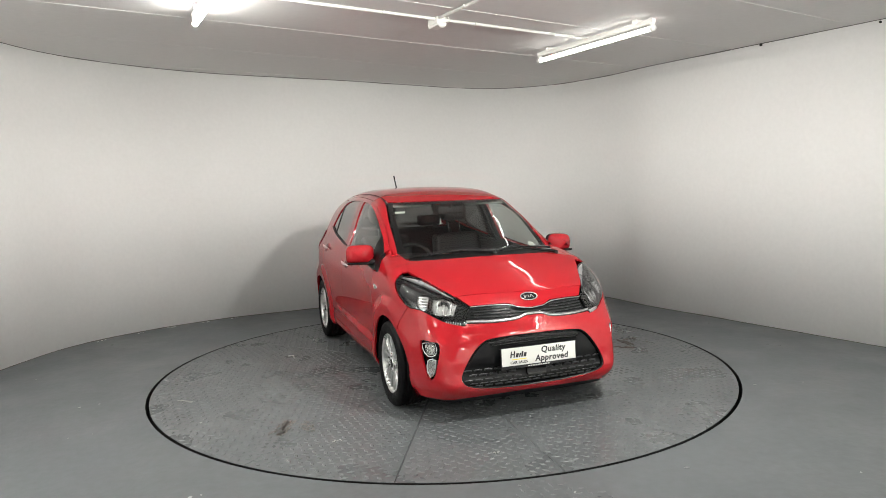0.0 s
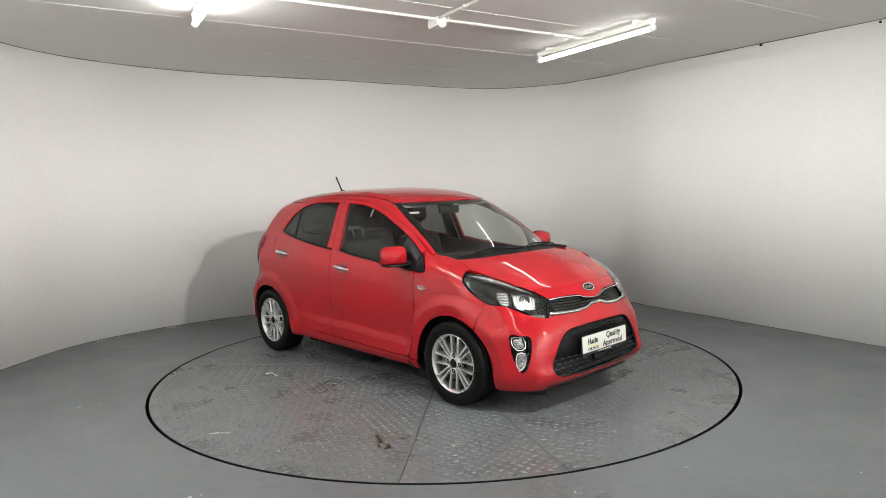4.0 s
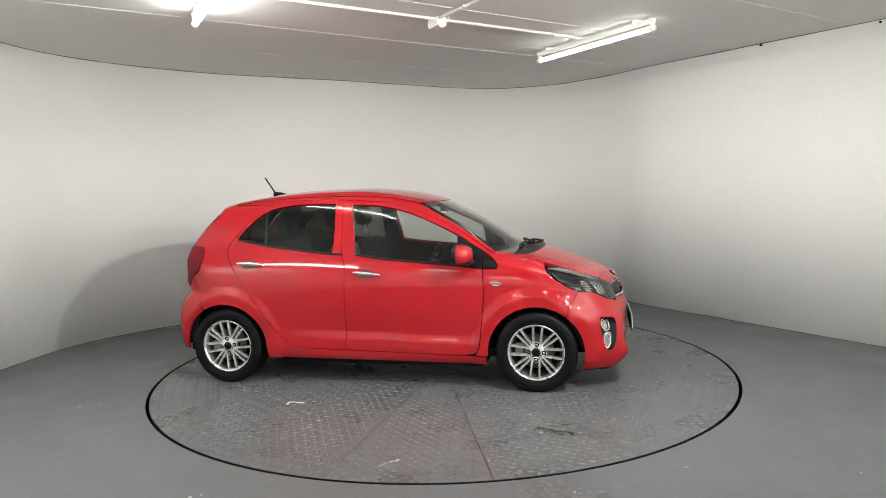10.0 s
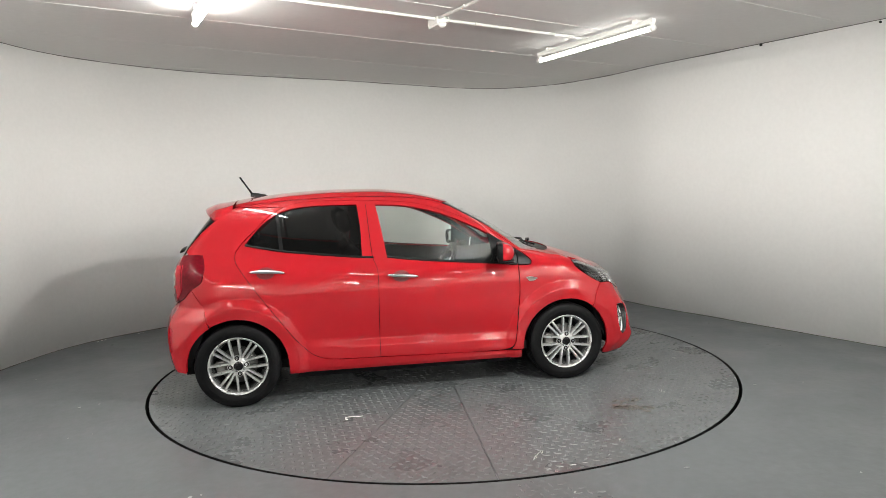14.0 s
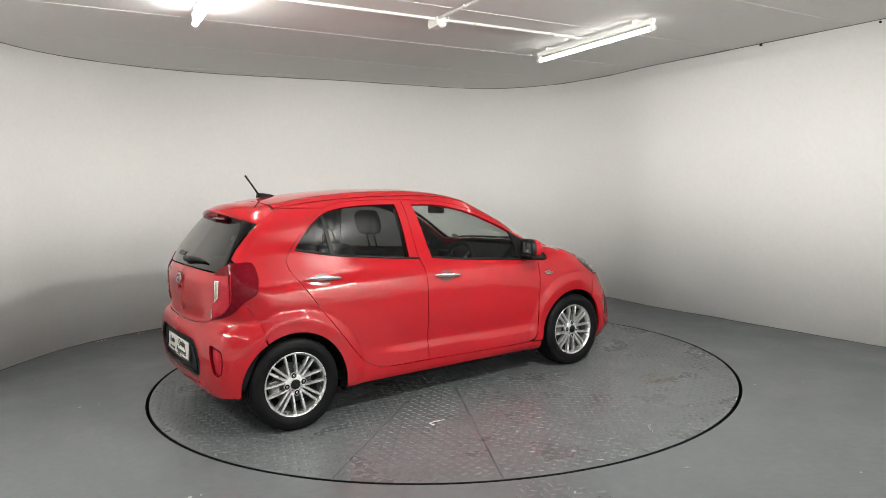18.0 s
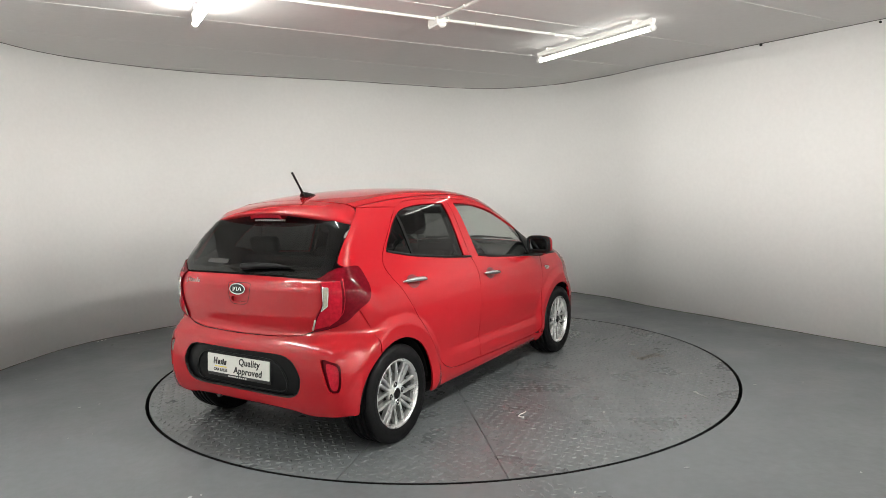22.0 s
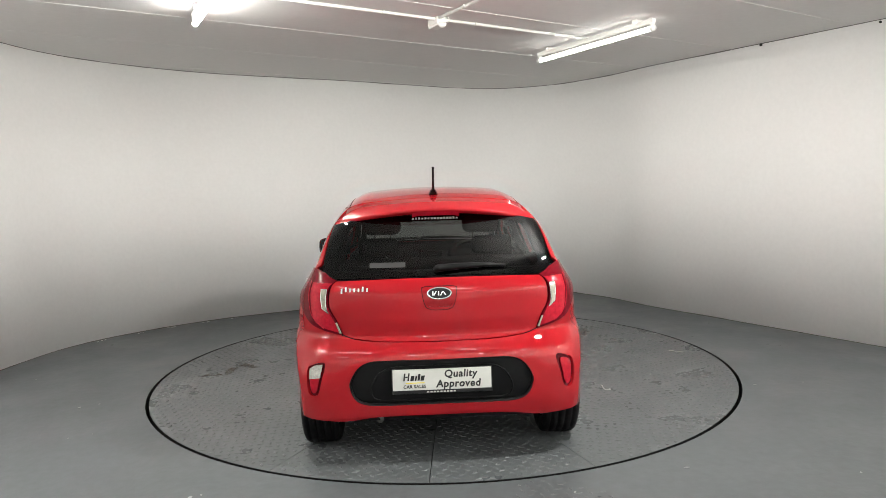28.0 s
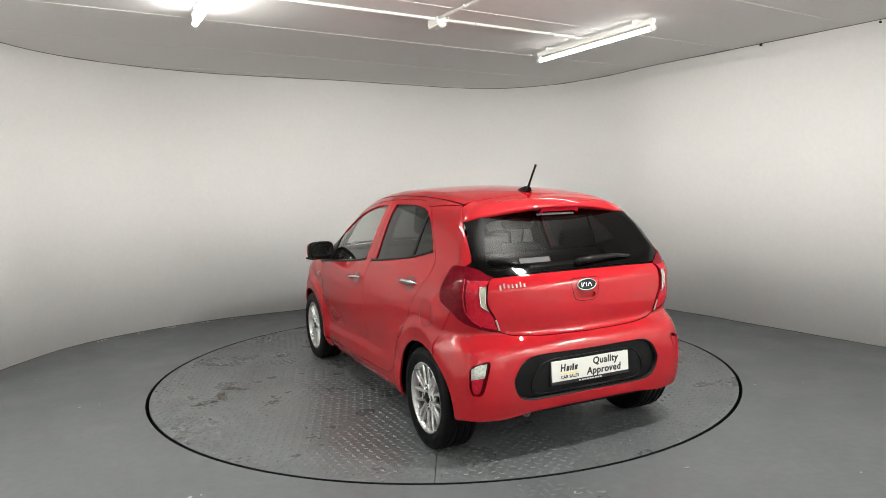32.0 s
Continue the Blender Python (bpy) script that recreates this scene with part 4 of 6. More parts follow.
for row in range(5):
    z = 0.348 - row * 0.026
    y = -0.46 + (0.033 if row % 2 else 0)
    while y < 0.47:
        if abs(y) < 0.475 - 0.25 * max(0, row - 2) * 0.1 and (abs(y) > 0.10 or row > 2):
            shape("mesh_bar", belt([("f", y - 0.024, z), ("f", y, z + 0.004), ("f", y + 0.024, z)], 0.009, -0.017, "front"), GRILLE_GREY, lower_grille)
        y += 0.066
LIP = [("s", 1.535, 0.164), "c", ("f", -0.66, 0.164), ("f", -0.5, 0.172), ("f", -0.25, 0.182), ("f", 0, 0.182), "c", ("f", 0, 0.125), "c", ("f", -0.3, 0.125), ("f", -0.55, 0.13), ("s", 1.535, 0.14), "c"]
shape("bumper_lip", both(sheet("fcorner", LIP, step=0.03, gap=0, proud=-0.012, flange=0.03)), BLACK, car, "dark plastic lip under the bumper")

FOG_SILVER = mat("fog_reflector", (0.45, 0.45, 0.44), 0.15, 0.9, var=0.5, scale=40, fine=110, bump=0.005)


def recess(data, deep=0.05):
    """Sinks a corner part towards the middle of the car; the outer lips of its edge stay."""
    v, lip = [], False
    for q, n in zip(data[0], data[2] if len(data) > 2 else [(1, 0, 0)] * len(data[0])):
        k = 0.0 if lip else min(1.0, max(0.0, (q[1] + 0.70) / 0.095))
        lip = n == (0, 0, 0) and not lip
        v.append((q[0] - deep * k, q[1], q[2]))
    return (v,) + tuple(data[1:])


def sink(data, deep=0.05):
    return ([(a - deep * min(1.0, max(0.0, (b + 0.70) / 0.095)), b, c) for a, b, c in data[0]],) + tuple(data[1:])


FOG_IN = recess(sheet("fcorner", FOG, step=0.02, gap=0.0, proud=-0.020, flange=-0.016))
housings = pair("fog_housing", FOG_IN, GLOSSY, (front_bumper, front_bumper), "dark fog lamp housing")
ring = strip("fcorner", [("p", 1.655, -0.69, 0.515), ("p", 1.728, -0.612, 0.516), ("p", 1.745, -0.615, 0.448), ("p", 1.70, -0.672, 0.436), ("p", 1.672, -0.692, 0.462)], 0.008, -0.006, True, 0.014)
pair("fog_ring", sink(ring + ([(0, 0, 0)] * len(ring[0]),)), CHROME, housings, "chrome ring")
pair("fog_lamp", sink(sheet("fcorner", [("p", 1.672, -0.680, 0.505), ("p", 1.728, -0.622, 0.506), ("p", 1.738, -0.624, 0.455), ("p", 1.700, -0.664, 0.445), ("p", 1.682, -0.684, 0.466)], step=0.02, gap=0, proud=-0.012, flange=0.004)), LENS, housings)
pair("fog_reflector", sink(sheet("fcorner", [("p", 1.672, -0.680, 0.505), ("p", 1.728, -0.622, 0.506), ("p", 1.738, -0.624, 0.455), ("p", 1.700, -0.664, 0.445), ("p", 1.682, -0.684, 0.466)], step=0.02, gap=0, proud=-0.018, flange=0)), FOG_SILVER, housings)
pair("day_lamp", sink(sheet("fcorner", [("p", 1.705, -0.672, 0.405), ("p", 1.745, -0.622, 0.408), ("p", 1.748, -0.640, 0.340), ("p", 1.722, -0.672, 0.310), ("p", 1.705, -0.685, 0.340)], step=0.02, gap=0, proud=-0.012, flange=0.008)), FOG_SILVER, housings, "silver running lamp")
day_ring = strip("fcorner", [("p", 1.702, -0.674, 0.410), ("p", 1.746, -0.620, 0.413), ("p", 1.750, -0.638, 0.338), ("p", 1.722, -0.672, 0.303), ("p", 1.702, -0.688, 0.338)], 0.006, -0.006, True, 0.012)
pair("day_ring", sink(day_ring + ([(0, 0, 0)] * len(day_ring[0]),)), SATIN, housings, "dull silver ring")

PALE = mat("pale_reflector", (0.55, 0.55, 0.55), 0.12, 0.95, var=0.5, scale=45, fine=110, rvar=0.05, bump=0.006)
TRIM_SILVER = mat("lamp_trim_silver", (0.50, 0.50, 0.50), 0.25, 0.6, var=0.05)
# headlamps: dark bowl, silver trim, indicator cells, square main reflector, dark inner end, clear cover
HL = [("p", 1.255, -0.685, 0.905), "c", ("p", 1.36, -0.610, 0.892), ("p", 1.46, -0.562, 0.865), ("p", 1.575, -0.505, 0.818), ("p", 1.65, -0.462, 0.785), ("p", 1.728, -0.398, 0.735), "c",
      ("p", 1.775, -0.442, 0.626), "c", ("p", 1.705, -0.550, 0.650), ("p", 1.577, -0.652, 0.713), ("s", 1.49, 0.727), ("s", 1.40, 0.778), ("s", 1.29, 0.862)]
bowls = pair("headlamp", sheet("fcorner", HL, step=0.02, gap=0.001, proud=-0.034, flange=-0.032), GLOSSY, None, "clear headlamp with a dark bowl")
pair("lamp_cover", sheet("fcorner", HL, step=0.02, gap=0.002, proud=0.001, flange=0.003), LENS, bowls)
pair("bright_trim", sheet("fcorner", [("p", 1.272, -0.680, 0.899), "c", ("p", 1.36, -0.614, 0.886), ("p", 1.46, -0.566, 0.857), ("p", 1.575, -0.507, 0.812), ("p", 1.64, -0.465, 0.783), "c", ("p", 1.572, -0.514, 0.811), ("p", 1.50, -0.560, 0.836), ("p", 1.40, -0.610, 0.866), ("p", 1.32, -0.652, 0.888)], step=0.015, gap=0, proud=-0.010, flange=0.012), TRIM_SILVER, bowls, "bright silver trim")
pair("inner_bezel", sheet("fcorner", [("p", 1.30, -0.690, 0.868), "c", ("p", 1.44, -0.640, 0.832), ("p", 1.495, -0.625, 0.818), "c", ("p", 1.51, -0.676, 0.760), "c", ("p", 1.44, -0.712, 0.776), ("s", 1.36, 0.812)], step=0.02, gap=0, proud=-0.020, flange=0.012), BLACK, bowls, "smoky dark bezel")
indicators = pair("indicator", sheet("fcorner", [("p", 1.500, -0.645, 0.806), "c", ("p", 1.552, -0.600, 0.792), "c", ("p", 1.590, -0.637, 0.722), ("p", 1.560, -0.666, 0.722), ("p", 1.518, -0.672, 0.768), "c"], step=0.015, gap=0, proud=-0.022, flange=0.008), PALE, bowls, "silver indicator cells")
for k in range(4):
    z = 0.795 - 0.018 * k
    pair("reflector_cell", belt([("p", 1.508 + 0.014 * k, -0.655 - 0.004 * k, z), ("p", 1.548 + 0.014 * k, -0.612 - 0.006 * k, z - 0.003)], 0.007, -0.014, "fcorner", 0.008), CHROME, indicators)
MAIN = [("p", 1.562, -0.580, 0.796), "c", ("p", 1.612, -0.500, 0.792), ("p", 1.672, -0.445, 0.762), "c", ("p", 1.715, -0.500, 0.680), "c", ("p", 1.655, -0.590, 0.684), ("p", 1.622, -0.612, 0.712), "c"]
mains = pair("reflector", sheet("fcorner", MAIN, step=0.012, gap=0.004, proud=-0.028, flange=0.004), PALE, bowls, "faceted square reflector")
rim_strip = strip("fcorner", MAIN, 0.007, -0.012, True, 0.02)
pair("reflector_rim", rim_strip + ([(0, 0, 0)] * len(rim_strip[0]),), GLOSSY, mains)
for a, b in (((1.60, -0.556, 0.785), (1.645, -0.585, 0.70)), ((1.625, -0.52, 0.782), (1.675, -0.555, 0.69)), ((1.652, -0.485, 0.768), (1.70, -0.52, 0.69))):
    pair("facet", belt([("p", *a), ("p", *b)], 0.010, -0.020, "fcorner", 0.006), CHROME, mains)
for x, y, z, r in ((1.650, -0.545, 0.735, 0.030),):
    w = Vector((0.80, -0.60, 0.0))
    v, f = lathe([(r * 0.2, -0.006), (r * 0.75, -0.003), (r, 0.006), (r * 1.12, 0.010), (r * 1.12, -0.004)], 20)
    m = Matrix.Translation((x - 0.018, y + 0.014, z)) @ w.to_track_quat("Y", "Z").to_matrix().to_4x4()
    for s, bowl in zip((1, -1), mains):
        bar("bulb_cup", [m @ Vector(q) for q in v], f, SMOKE, bowl, smooth=True, flip=s < 0)
for k in range(7):
    y = -0.545 + 0.013 * k
    pair("vent_bar", belt([("p", 1.704 + 0.0075 * k, y, 0.654 - 0.0015 * k), ("p", 1.706 + 0.0075 * k, y - 0.003, 0.636 - 0.0015 * k)], 0.006, -0.012, "fcorner", 0.008), TRIM_SILVER, bowls)

REVERSE = mat("reversing_lens", (0.42, 0.40, 0.37), 0.15, 0.5, var=0.4, scale=50, fine=120, coat=0.5, bump=0.003)
# rear bumper with its plate panel, reflectors
RP = [("r", 0, 0.592), ("r", -0.355, 0.590), ("r", -0.430, 0.562), ("r", -0.476, 0.50), ("r", -0.488, 0.455), ("r", -0.455, 0.375), ("r", -0.37, 0.346), ("r", 0, 0.348)]
REF = [("p", -1.591, -0.677, 0.548), ("p", -1.618, -0.645, 0.571), ("p", -1.650, -0.596, 0.578), ("p", -1.643, -0.608, 0.48), ("p", -1.630, -0.630, 0.408), ("p", -1.600, -0.668, 0.405), ("p", -1.588, -0.680, 0.46)]
rb_half = [("r", 0, 0.610), ("r", 0, 0.625), ("r", 0, 0.64), ("r", 0, 0.65), ("r", 0, 0.66), ("r", 0, 0.668), ("r", 0, 0.676), "c", ("r", -0.3, 0.680), ("r", -0.46, 0.694), ("r", -0.528, 0.714), "c", ("p", -1.582, -0.625, 0.737), ("p", -1.535, -0.697, 0.772), ("s", -1.485, 0.832), "c", ("s", -1.435, 0.75), ("s", -1.400, 0.667), ("s", -1.376, 0.572), "c"] \
    + arch(-1.2, 121, 182, 8) + [("p", -1.555, -0.715, 0.268), "c", ("p", -1.62, -0.60, 0.258), ("p", -1.64, -0.50, 0.255), ("r", -0.37, 0.278), ("r", -0.2, 0.285), ("r", 0, 0.286), "c", ("r", 0, 0.305), ("r", 0, 0.325),
       ("r", 0, 0.348), "c"] + RP[-2:0:-1] + [("r", 0, 0.592), "c"]
rear_bumper = shape("rear_bumper", both(sheet("rcorner", rb_half, [REF], step=0.03, gap=0.0, flange=0.016)), PAINT, car)
plate_panel = shape("plate_panel", sheet("rear", sym(RP), step=0.035, gap=-0.003, proud=-0.022, flange=0), BLACK, rear_bumper, "black plastic number plate recess")
shape("recess_rim", strip("rear", sym(RP), 0.012, -0.003, True, 0.03), BLACK, plate_panel)
shape("recess_step", strip("rear", sym([("r", 0, 0.552), ("r", -0.255, 0.548), ("r", -0.335, 0.515), ("r", -0.378, 0.43), ("r", -0.36, 0.378), ("r", -0.32, 0.366), ("r", 0, 0.368)]), 0.008, -0.016, True, 0.008), BLACK, plate_panel)
refs = pair("reflector_pocket", sheet("rcorner", REF, step=0.02, gap=0.001, proud=-0.018, flange=0), DARK_RED, (rear_bumper, rear_bumper), "red reflector in the bumper")
pair("reflector_lens", sheet("rcorner", [("p", -1.598, -0.668, 0.540), ("p", -1.636, -0.617, 0.560), ("p", -1.634, -0.622, 0.48), ("p", -1.624, -0.638, 0.418), ("p", -1.604, -0.663, 0.415), ("p", -1.595, -0.672, 0.46)], step=0.02, gap=0.002, proud=-0.010, flange=0.006), RED_LENS, refs)
shape("reversing_lamp", other(sheet("rcorner", [("p", -1.594, -0.674, 0.545), "c", ("p", -1.618, -0.645, 0.566), ("p", -1.644, -0.606, 0.572), "c", ("p", -1.639, -0.614, 0.498), "c", ("p", -1.594, -0.674, 0.486), "c"], step=0.015, gap=0.002, proud=-0.006, flange=0.004)), REVERSE, refs[1], "pale reversing lamp")

# tail lamps
TL = [("p", -1.495, -0.612, 1.062), "c", ("s", -1.44, 1.066), ("s", -1.402, 1.055), ("s", -1.388, 1.0), ("s", -1.393, 0.94), ("s", -1.415, 0.88), ("s", -1.478, 0.832), ("p", -1.533, -0.697, 0.774), ("p", -1.582, -0.623, 0.741), ("p", -1.615, -0.522, 0.714), "c",
      ("r", -0.549, 0.79), ("r", -0.589, 0.87), ("r", -0.581, 0.965), ("r", -0.540, 1.004), "c", ("r", -0.575, 1.022), ("r", -0.598, 1.042), "c"]
tails = pair("tail_lamp", sheet("rcorner", TL, step=0.014, gap=0.001, proud=0.007, flange=0.024), DARK_RED, None, "dark red tail lamp")
pair("inner_lens", sheet("rcorner", [("p", -1.520, -0.648, 0.996), "c", ("r", -0.562, 0.990), "c", ("r", -0.586, 0.962), ("r", -0.594, 0.87), ("r", -0.556, 0.79), ("r", -0.530, 0.728), "c", ("p", -1.585, -0.620, 0.756), ("p", -1.552, -0.668, 0.80), ("p", -1.535, -0.672, 0.9)], step=0.016, gap=0.002, proud=0.010, flange=0.004), RED_LENS, tails, "red brake lens")
PALE_OUT = [("p", -1.566, -0.606, 0.958), "c", ("r", -0.590, 0.958), "c", ("r", -0.597, 0.862), ("r", -0.584, 0.832), "c", ("p", -1.582, -0.611, 0.862), "c"]
pales = pair("pale_lens", sheet("rcorner", PALE_OUT, step=0.012, gap=0, proud=0.014, flange=0.005), WHITE_LENS, tails, "pale indicator lens")
edge_data = strip("rcorner", PALE_OUT, 0.0035, 0.016, True, 0.004)
pair("lens_edge", edge_data + ([(0, 0, 0)] * len(edge_data[0]),), CHROME, pales)
# highlight on the lamp's lower inner tip, laid on as a pale strip
pair("tip_highlight", belt([("r", -0.548, 0.786), ("r", -0.536, 0.754), ("r", -0.527, 0.728)], 0.008, 0.0125, "rcorner", 0.003), WHITE_LENS, tails, "pale strip for the highlight on the inner tip")
pair("bright_line", belt([("p", -1.518, -0.662, 1.00), ("p", -1.524, -0.680, 0.90), ("p", -1.540, -0.680, 0.82), ("p", -1.585, -0.615, 0.752)], 0.004, 0.0115, "rcorner", 0.004), RED_LENS, tails)


def build_spoiler():
    ys = np.linspace(-0.562, 0.562, 41)
    front, _ = cast("top", np.stack([np.full(41, -1.205), np.clip(ys, -0.50, 0.50)], 1))
    v, f = [], []
    for y, q in zip(ys, front):
        k = y * y
        tipx, tipz = -1.446 + 0.36 * k, 1.371 - 0.225 * k
        zf = q[2] if abs(y) < 0.5 else q[2] - (abs(y) - 0.5) * 0.9
        sec = [(-1.203, zf), (-1.27, zf - 0.010 - 0.04 * k), (-1.36 + 0.16 * k, (zf + tipz) / 2 + 0.006 - 0.02 * k), (tipx + 0.012, tipz + 0.004), (tipx, tipz - 0.004), (tipx + 0.004, tipz - 0.018),
               (tipx + 0.05, tipz - 0.030), (-1.335 + 0.06 * k, 1.325 - 0.15 * k)]
        v += [(a, y, b) for a, b in sec]
    m = 8
    for i in range(40):
        for k in range(m - 1):
            f.append((i * m + k, i * m + k + 1, (i + 1) * m + k + 1, (i + 1) * m + k))
    f += [tuple(range(m))[::-1], tuple(40 * m + k for k in range(m))]
    sp = bar("spoiler", v, f, PAINT, car, smooth=True)
    b = [(-1.440 + 0.36 * y * y, y, z) for y, z in ((-0.13, 1.343), (-0.1, 1.352), (0.1, 1.352), (0.13, 1.343))]
    v = b + [(x + 0.012, y, z - 0.022) for x, y, z in b] + [(x + 0.06, y, z - 0.01) for x, y, z in b]
    f = [(0, 1, 5, 4), (1, 2, 6, 5), (2, 3, 7, 6), (4, 5, 9, 8), (5, 6, 10, 9), (6, 7, 11, 10)]
    bar("brake_lamp", v, f, RED_LENS, sp, "dark red high brake lamp")
    return sp


spoiler = build_spoiler()
# ---- wheels
DISC = mat("brake_disc_steel", (0.10, 0.098, 0.095), 0.45, 0.6, var=0.2, scale=30)
def tyre_mesh():
    prof = [(0.196, 0.088), (0.215, 0.098), (0.245, 0.102), (0.268, 0.100), (0.281, 0.093), (0.2885, 0.082)]
    tread = []
    for y in (0.060, 0.020, -0.020, -0.060):
        tread += [(0.2915, y + 0.006), (0.284, y + 0.0045), (0.284, y - 0.0045), (0.2915, y - 0.006)]
    back = [(r, -y) for r, y in reversed(prof)]
    v, f = lathe(prof + tread + back, 72)
    return mesh_from("tyre", v, f, True)


def rim_mesh():
    v, f = lathe([(0.188, 0.045), (0.190, 0.060), (0.196, 0.076), (0.2035, 0.086), (0.2035, 0.092), (0.199, 0.0935), (0.193, 0.088), (0.187, 0.076), (0.183, 0.060), (0.183, 0.050)], 64)
    return mesh_from("rim", v, f, True)


def spoke_mesh():
    v, f = [], []
    rows = [(0.030, 0.0080, 0.066, 0.045), (0.060, 0.0084, 0.073, 0.043), (0.105, 0.0092, 0.077, 0.044), (0.150, 0.0094, 0.080, 0.048), (0.182, 0.0088, 0.079, 0.054), (0.195, 0.0100, 0.076, 0.058)]
    for r, w, top, low in rows:
        v += [(-w, low, r), (-w, top - 0.008, r), (-w * 0.62, top, r), (w * 0.62, top, r), (w, top - 0.008, r), (w, low, r)]
    for i in range(len(rows) - 1):
        for k in range(6):
            k2 = (k + 1) % 6
            f.append((i * 6 + k, i * 6 + k2, i * 6 + 6 + k2, i * 6 + 6 + k)[::-1])
    f += [tuple(range(6)), tuple((len(rows) - 1) * 6 + k for k in range(6))[::-1]]
    return mesh_from("spoke", v, f, False)


def build_wheels():
    tyre, rim, spoke = tyre_mesh(), rim_mesh(), spoke_mesh()
    v, f = lathe([(0.0, 0.074), (0.052, 0.074), (0.066, 0.068), (0.068, 0.045), (0.0, 0.045)][::-1], 32)
    hub = mesh_from("hub", v, f, True)
    v, f = lathe([(0.0, 0.084), (0.023, 0.0835), (0.031, 0.081), (0.0325, 0.073)][::-1], 24)
    cap = mesh_from("hub_cap", v, f, True)
    v, f = lathe([(0.0305, 0.0815), (0.0325, 0.082), (0.034, 0.079), (0.034, 0.073)][::-1], 24)
    capring = mesh_from("cap_ring", v, f, True)
    v, f = lathe([(0.0, 0.082), (0.005, 0.082), (0.0088, 0.079), (0.0088, 0.070)][::-1], 6)
    nut = mesh_from("wheel_nut", v, f, False)
    v, f = lathe([(0.0, 0.0775), (0.0165, 0.0775), (0.0170, 0.070)][::-1], 16)
    well = mesh_from("nut_well", v, f, True)
    v, f = lathe([(0.0165, 0.0760), (0.0175, 0.0800), (0.0195, 0.0795), (0.0205, 0.070)][::-1], 16)
    boss = mesh_from("nut_boss", v, f, True)
    v, f = lathe([(0.150, -0.08), (0.188, -0.085), (0.186, 0.030), (0.1845, 0.052), (0.178, 0.050), (0.172, 0.0), (0.150, -0.07)], 48)
    barrel = mesh_from("barrel", v, f, True)
    v, f = lathe([(0.05, 0.025), (0.128, 0.025), (0.128, 0.012), (0.05, 0.012)][::-1], 40)
    disc = mesh_from("brake_disc", v, f, True)
    v, f = lathe([(0.0, -0.03), (0.172, -0.03), (0.172, -0.05)][::-1], 40)
    back = mesh_from("brake_shield", v, f, True)
    v, f = lathe([(0.2365, 0.1025), (0.240, 0.1035), (0.2435, 0.1025)], 72)
    rib = mesh_from("sidewall_rib", v, f, True)
    for me, m in ((tyre, RUBBER), (rim, ALLOY), (spoke, ALLOY), (hub, ALLOY), (cap, GLOSSY), (capring, CHROME), (nut, CHROME), (well, DARK), (boss, ALLOY), (barrel, SHADED_BARREL), (disc, DISC), (back, DARK), (rib, RUBBER)):
        me.materials.append(m)
    for wx in (1.2, -1.2):
        for s in (-1, 1):
            wheel = new("wheel")
            wheel.parent = car
            wheel["label"] = "silver alloy wheel with paired spokes"
            tilt = 0 if s > 0 else 180
            wheel.matrix_basis = OFF @ pose(wx, s * 0.688, 0.2905, 0, 0, tilt) @ pose(0, 0, 0, 0, 8 if wx < 0 else -4, 0)

            def child(name, me, m=None):
                ob = new(name, me)
                ob.parent = wheel
                if m is not None:
                    ob.matrix_basis = m
                return ob
            for name, me in (("tyre", tyre), ("rim", rim), ("barrel", barrel), ("hub", hub), ("hub_cap", cap), ("cap_ring", capring), ("brake_disc", disc), ("brake_shield", back), ("sidewall_rib", rib)):
                child(name, me)
            for k in range(8):
                wide, splay = (0.0225, 3.2) if k % 2 == 0 else (0.0072, 4.0)
                for side in (-1, 1):
                    child("spoke", spoke, pose(0, 0, 0, 0, 45 * k, 0) @ pose(side * wide, 0, 0, 0, side * splay, 0))
            for k in range(4):
                for name, me in (("wheel_nut", nut), ("nut_well", well), ("nut_boss", boss)):
                    child(name, me, pose(0, 0, 0, 0, 90 * k, 0) @ pose(0, 0, 0.055))
            part("caliper", box_bm(0.07, 0.05, 0.10, (0.12, 0.018, 0.0), 0.012), STEEL, wheel)


build_wheels()


# ---- what is under and inside the body
def build_under():
    # wheel houses
    for wx in (1.2, -1.2):
        for s in (-1, 1):
            v, f, n = [], [], 24
            for i in range(n + 1):
                a = radians(4 + 172 * i / n)
                for y, r in ((0.755, 0.352), (0.50, 0.352), (0.50, 0.15)):
                    v.append((wx + r * math.cos(a), s * y, 0.277 + r * math.sin(a)))
            for i in range(n):
                for k in range(2):
                    q = (i * 3 + k, i * 3 + k + 1, i * 3 + 4 + k, i * 3 + 3 + k)
                    f.append(q if s < 0 else q[::-1])
            bar("arch_liner", v, f, DARK, car, "dark wheel arch liner")
    bar("underbody", *box_vf((-0.86, -0.70, 0.19), (0.84, 0.70, 0.235)), DARK, car, "dark underside of the car")
    bar("underbody", *box_vf((-1.58, -0.49, 0.23), (1.70, 0.49, 0.30)), DARK, car, "dark underside of the car")
    for s in (-1, 1):
        bar("sill_board", *box_vf((-0.80, s * 0.60 - 0.03, 0.14), (0.80, s * 0.60 + 0.03, 0.21)), DARK, car)
    v, f = ring_tube([(-1.30, 0.32, 0.25), (-1.48, 0.33, 0.24), (-1.58, 0.34, 0.235)], 0.022, 12)
    bar("exhaust", v, f, STEEL, car, "dull steel exhaust pipe", True)


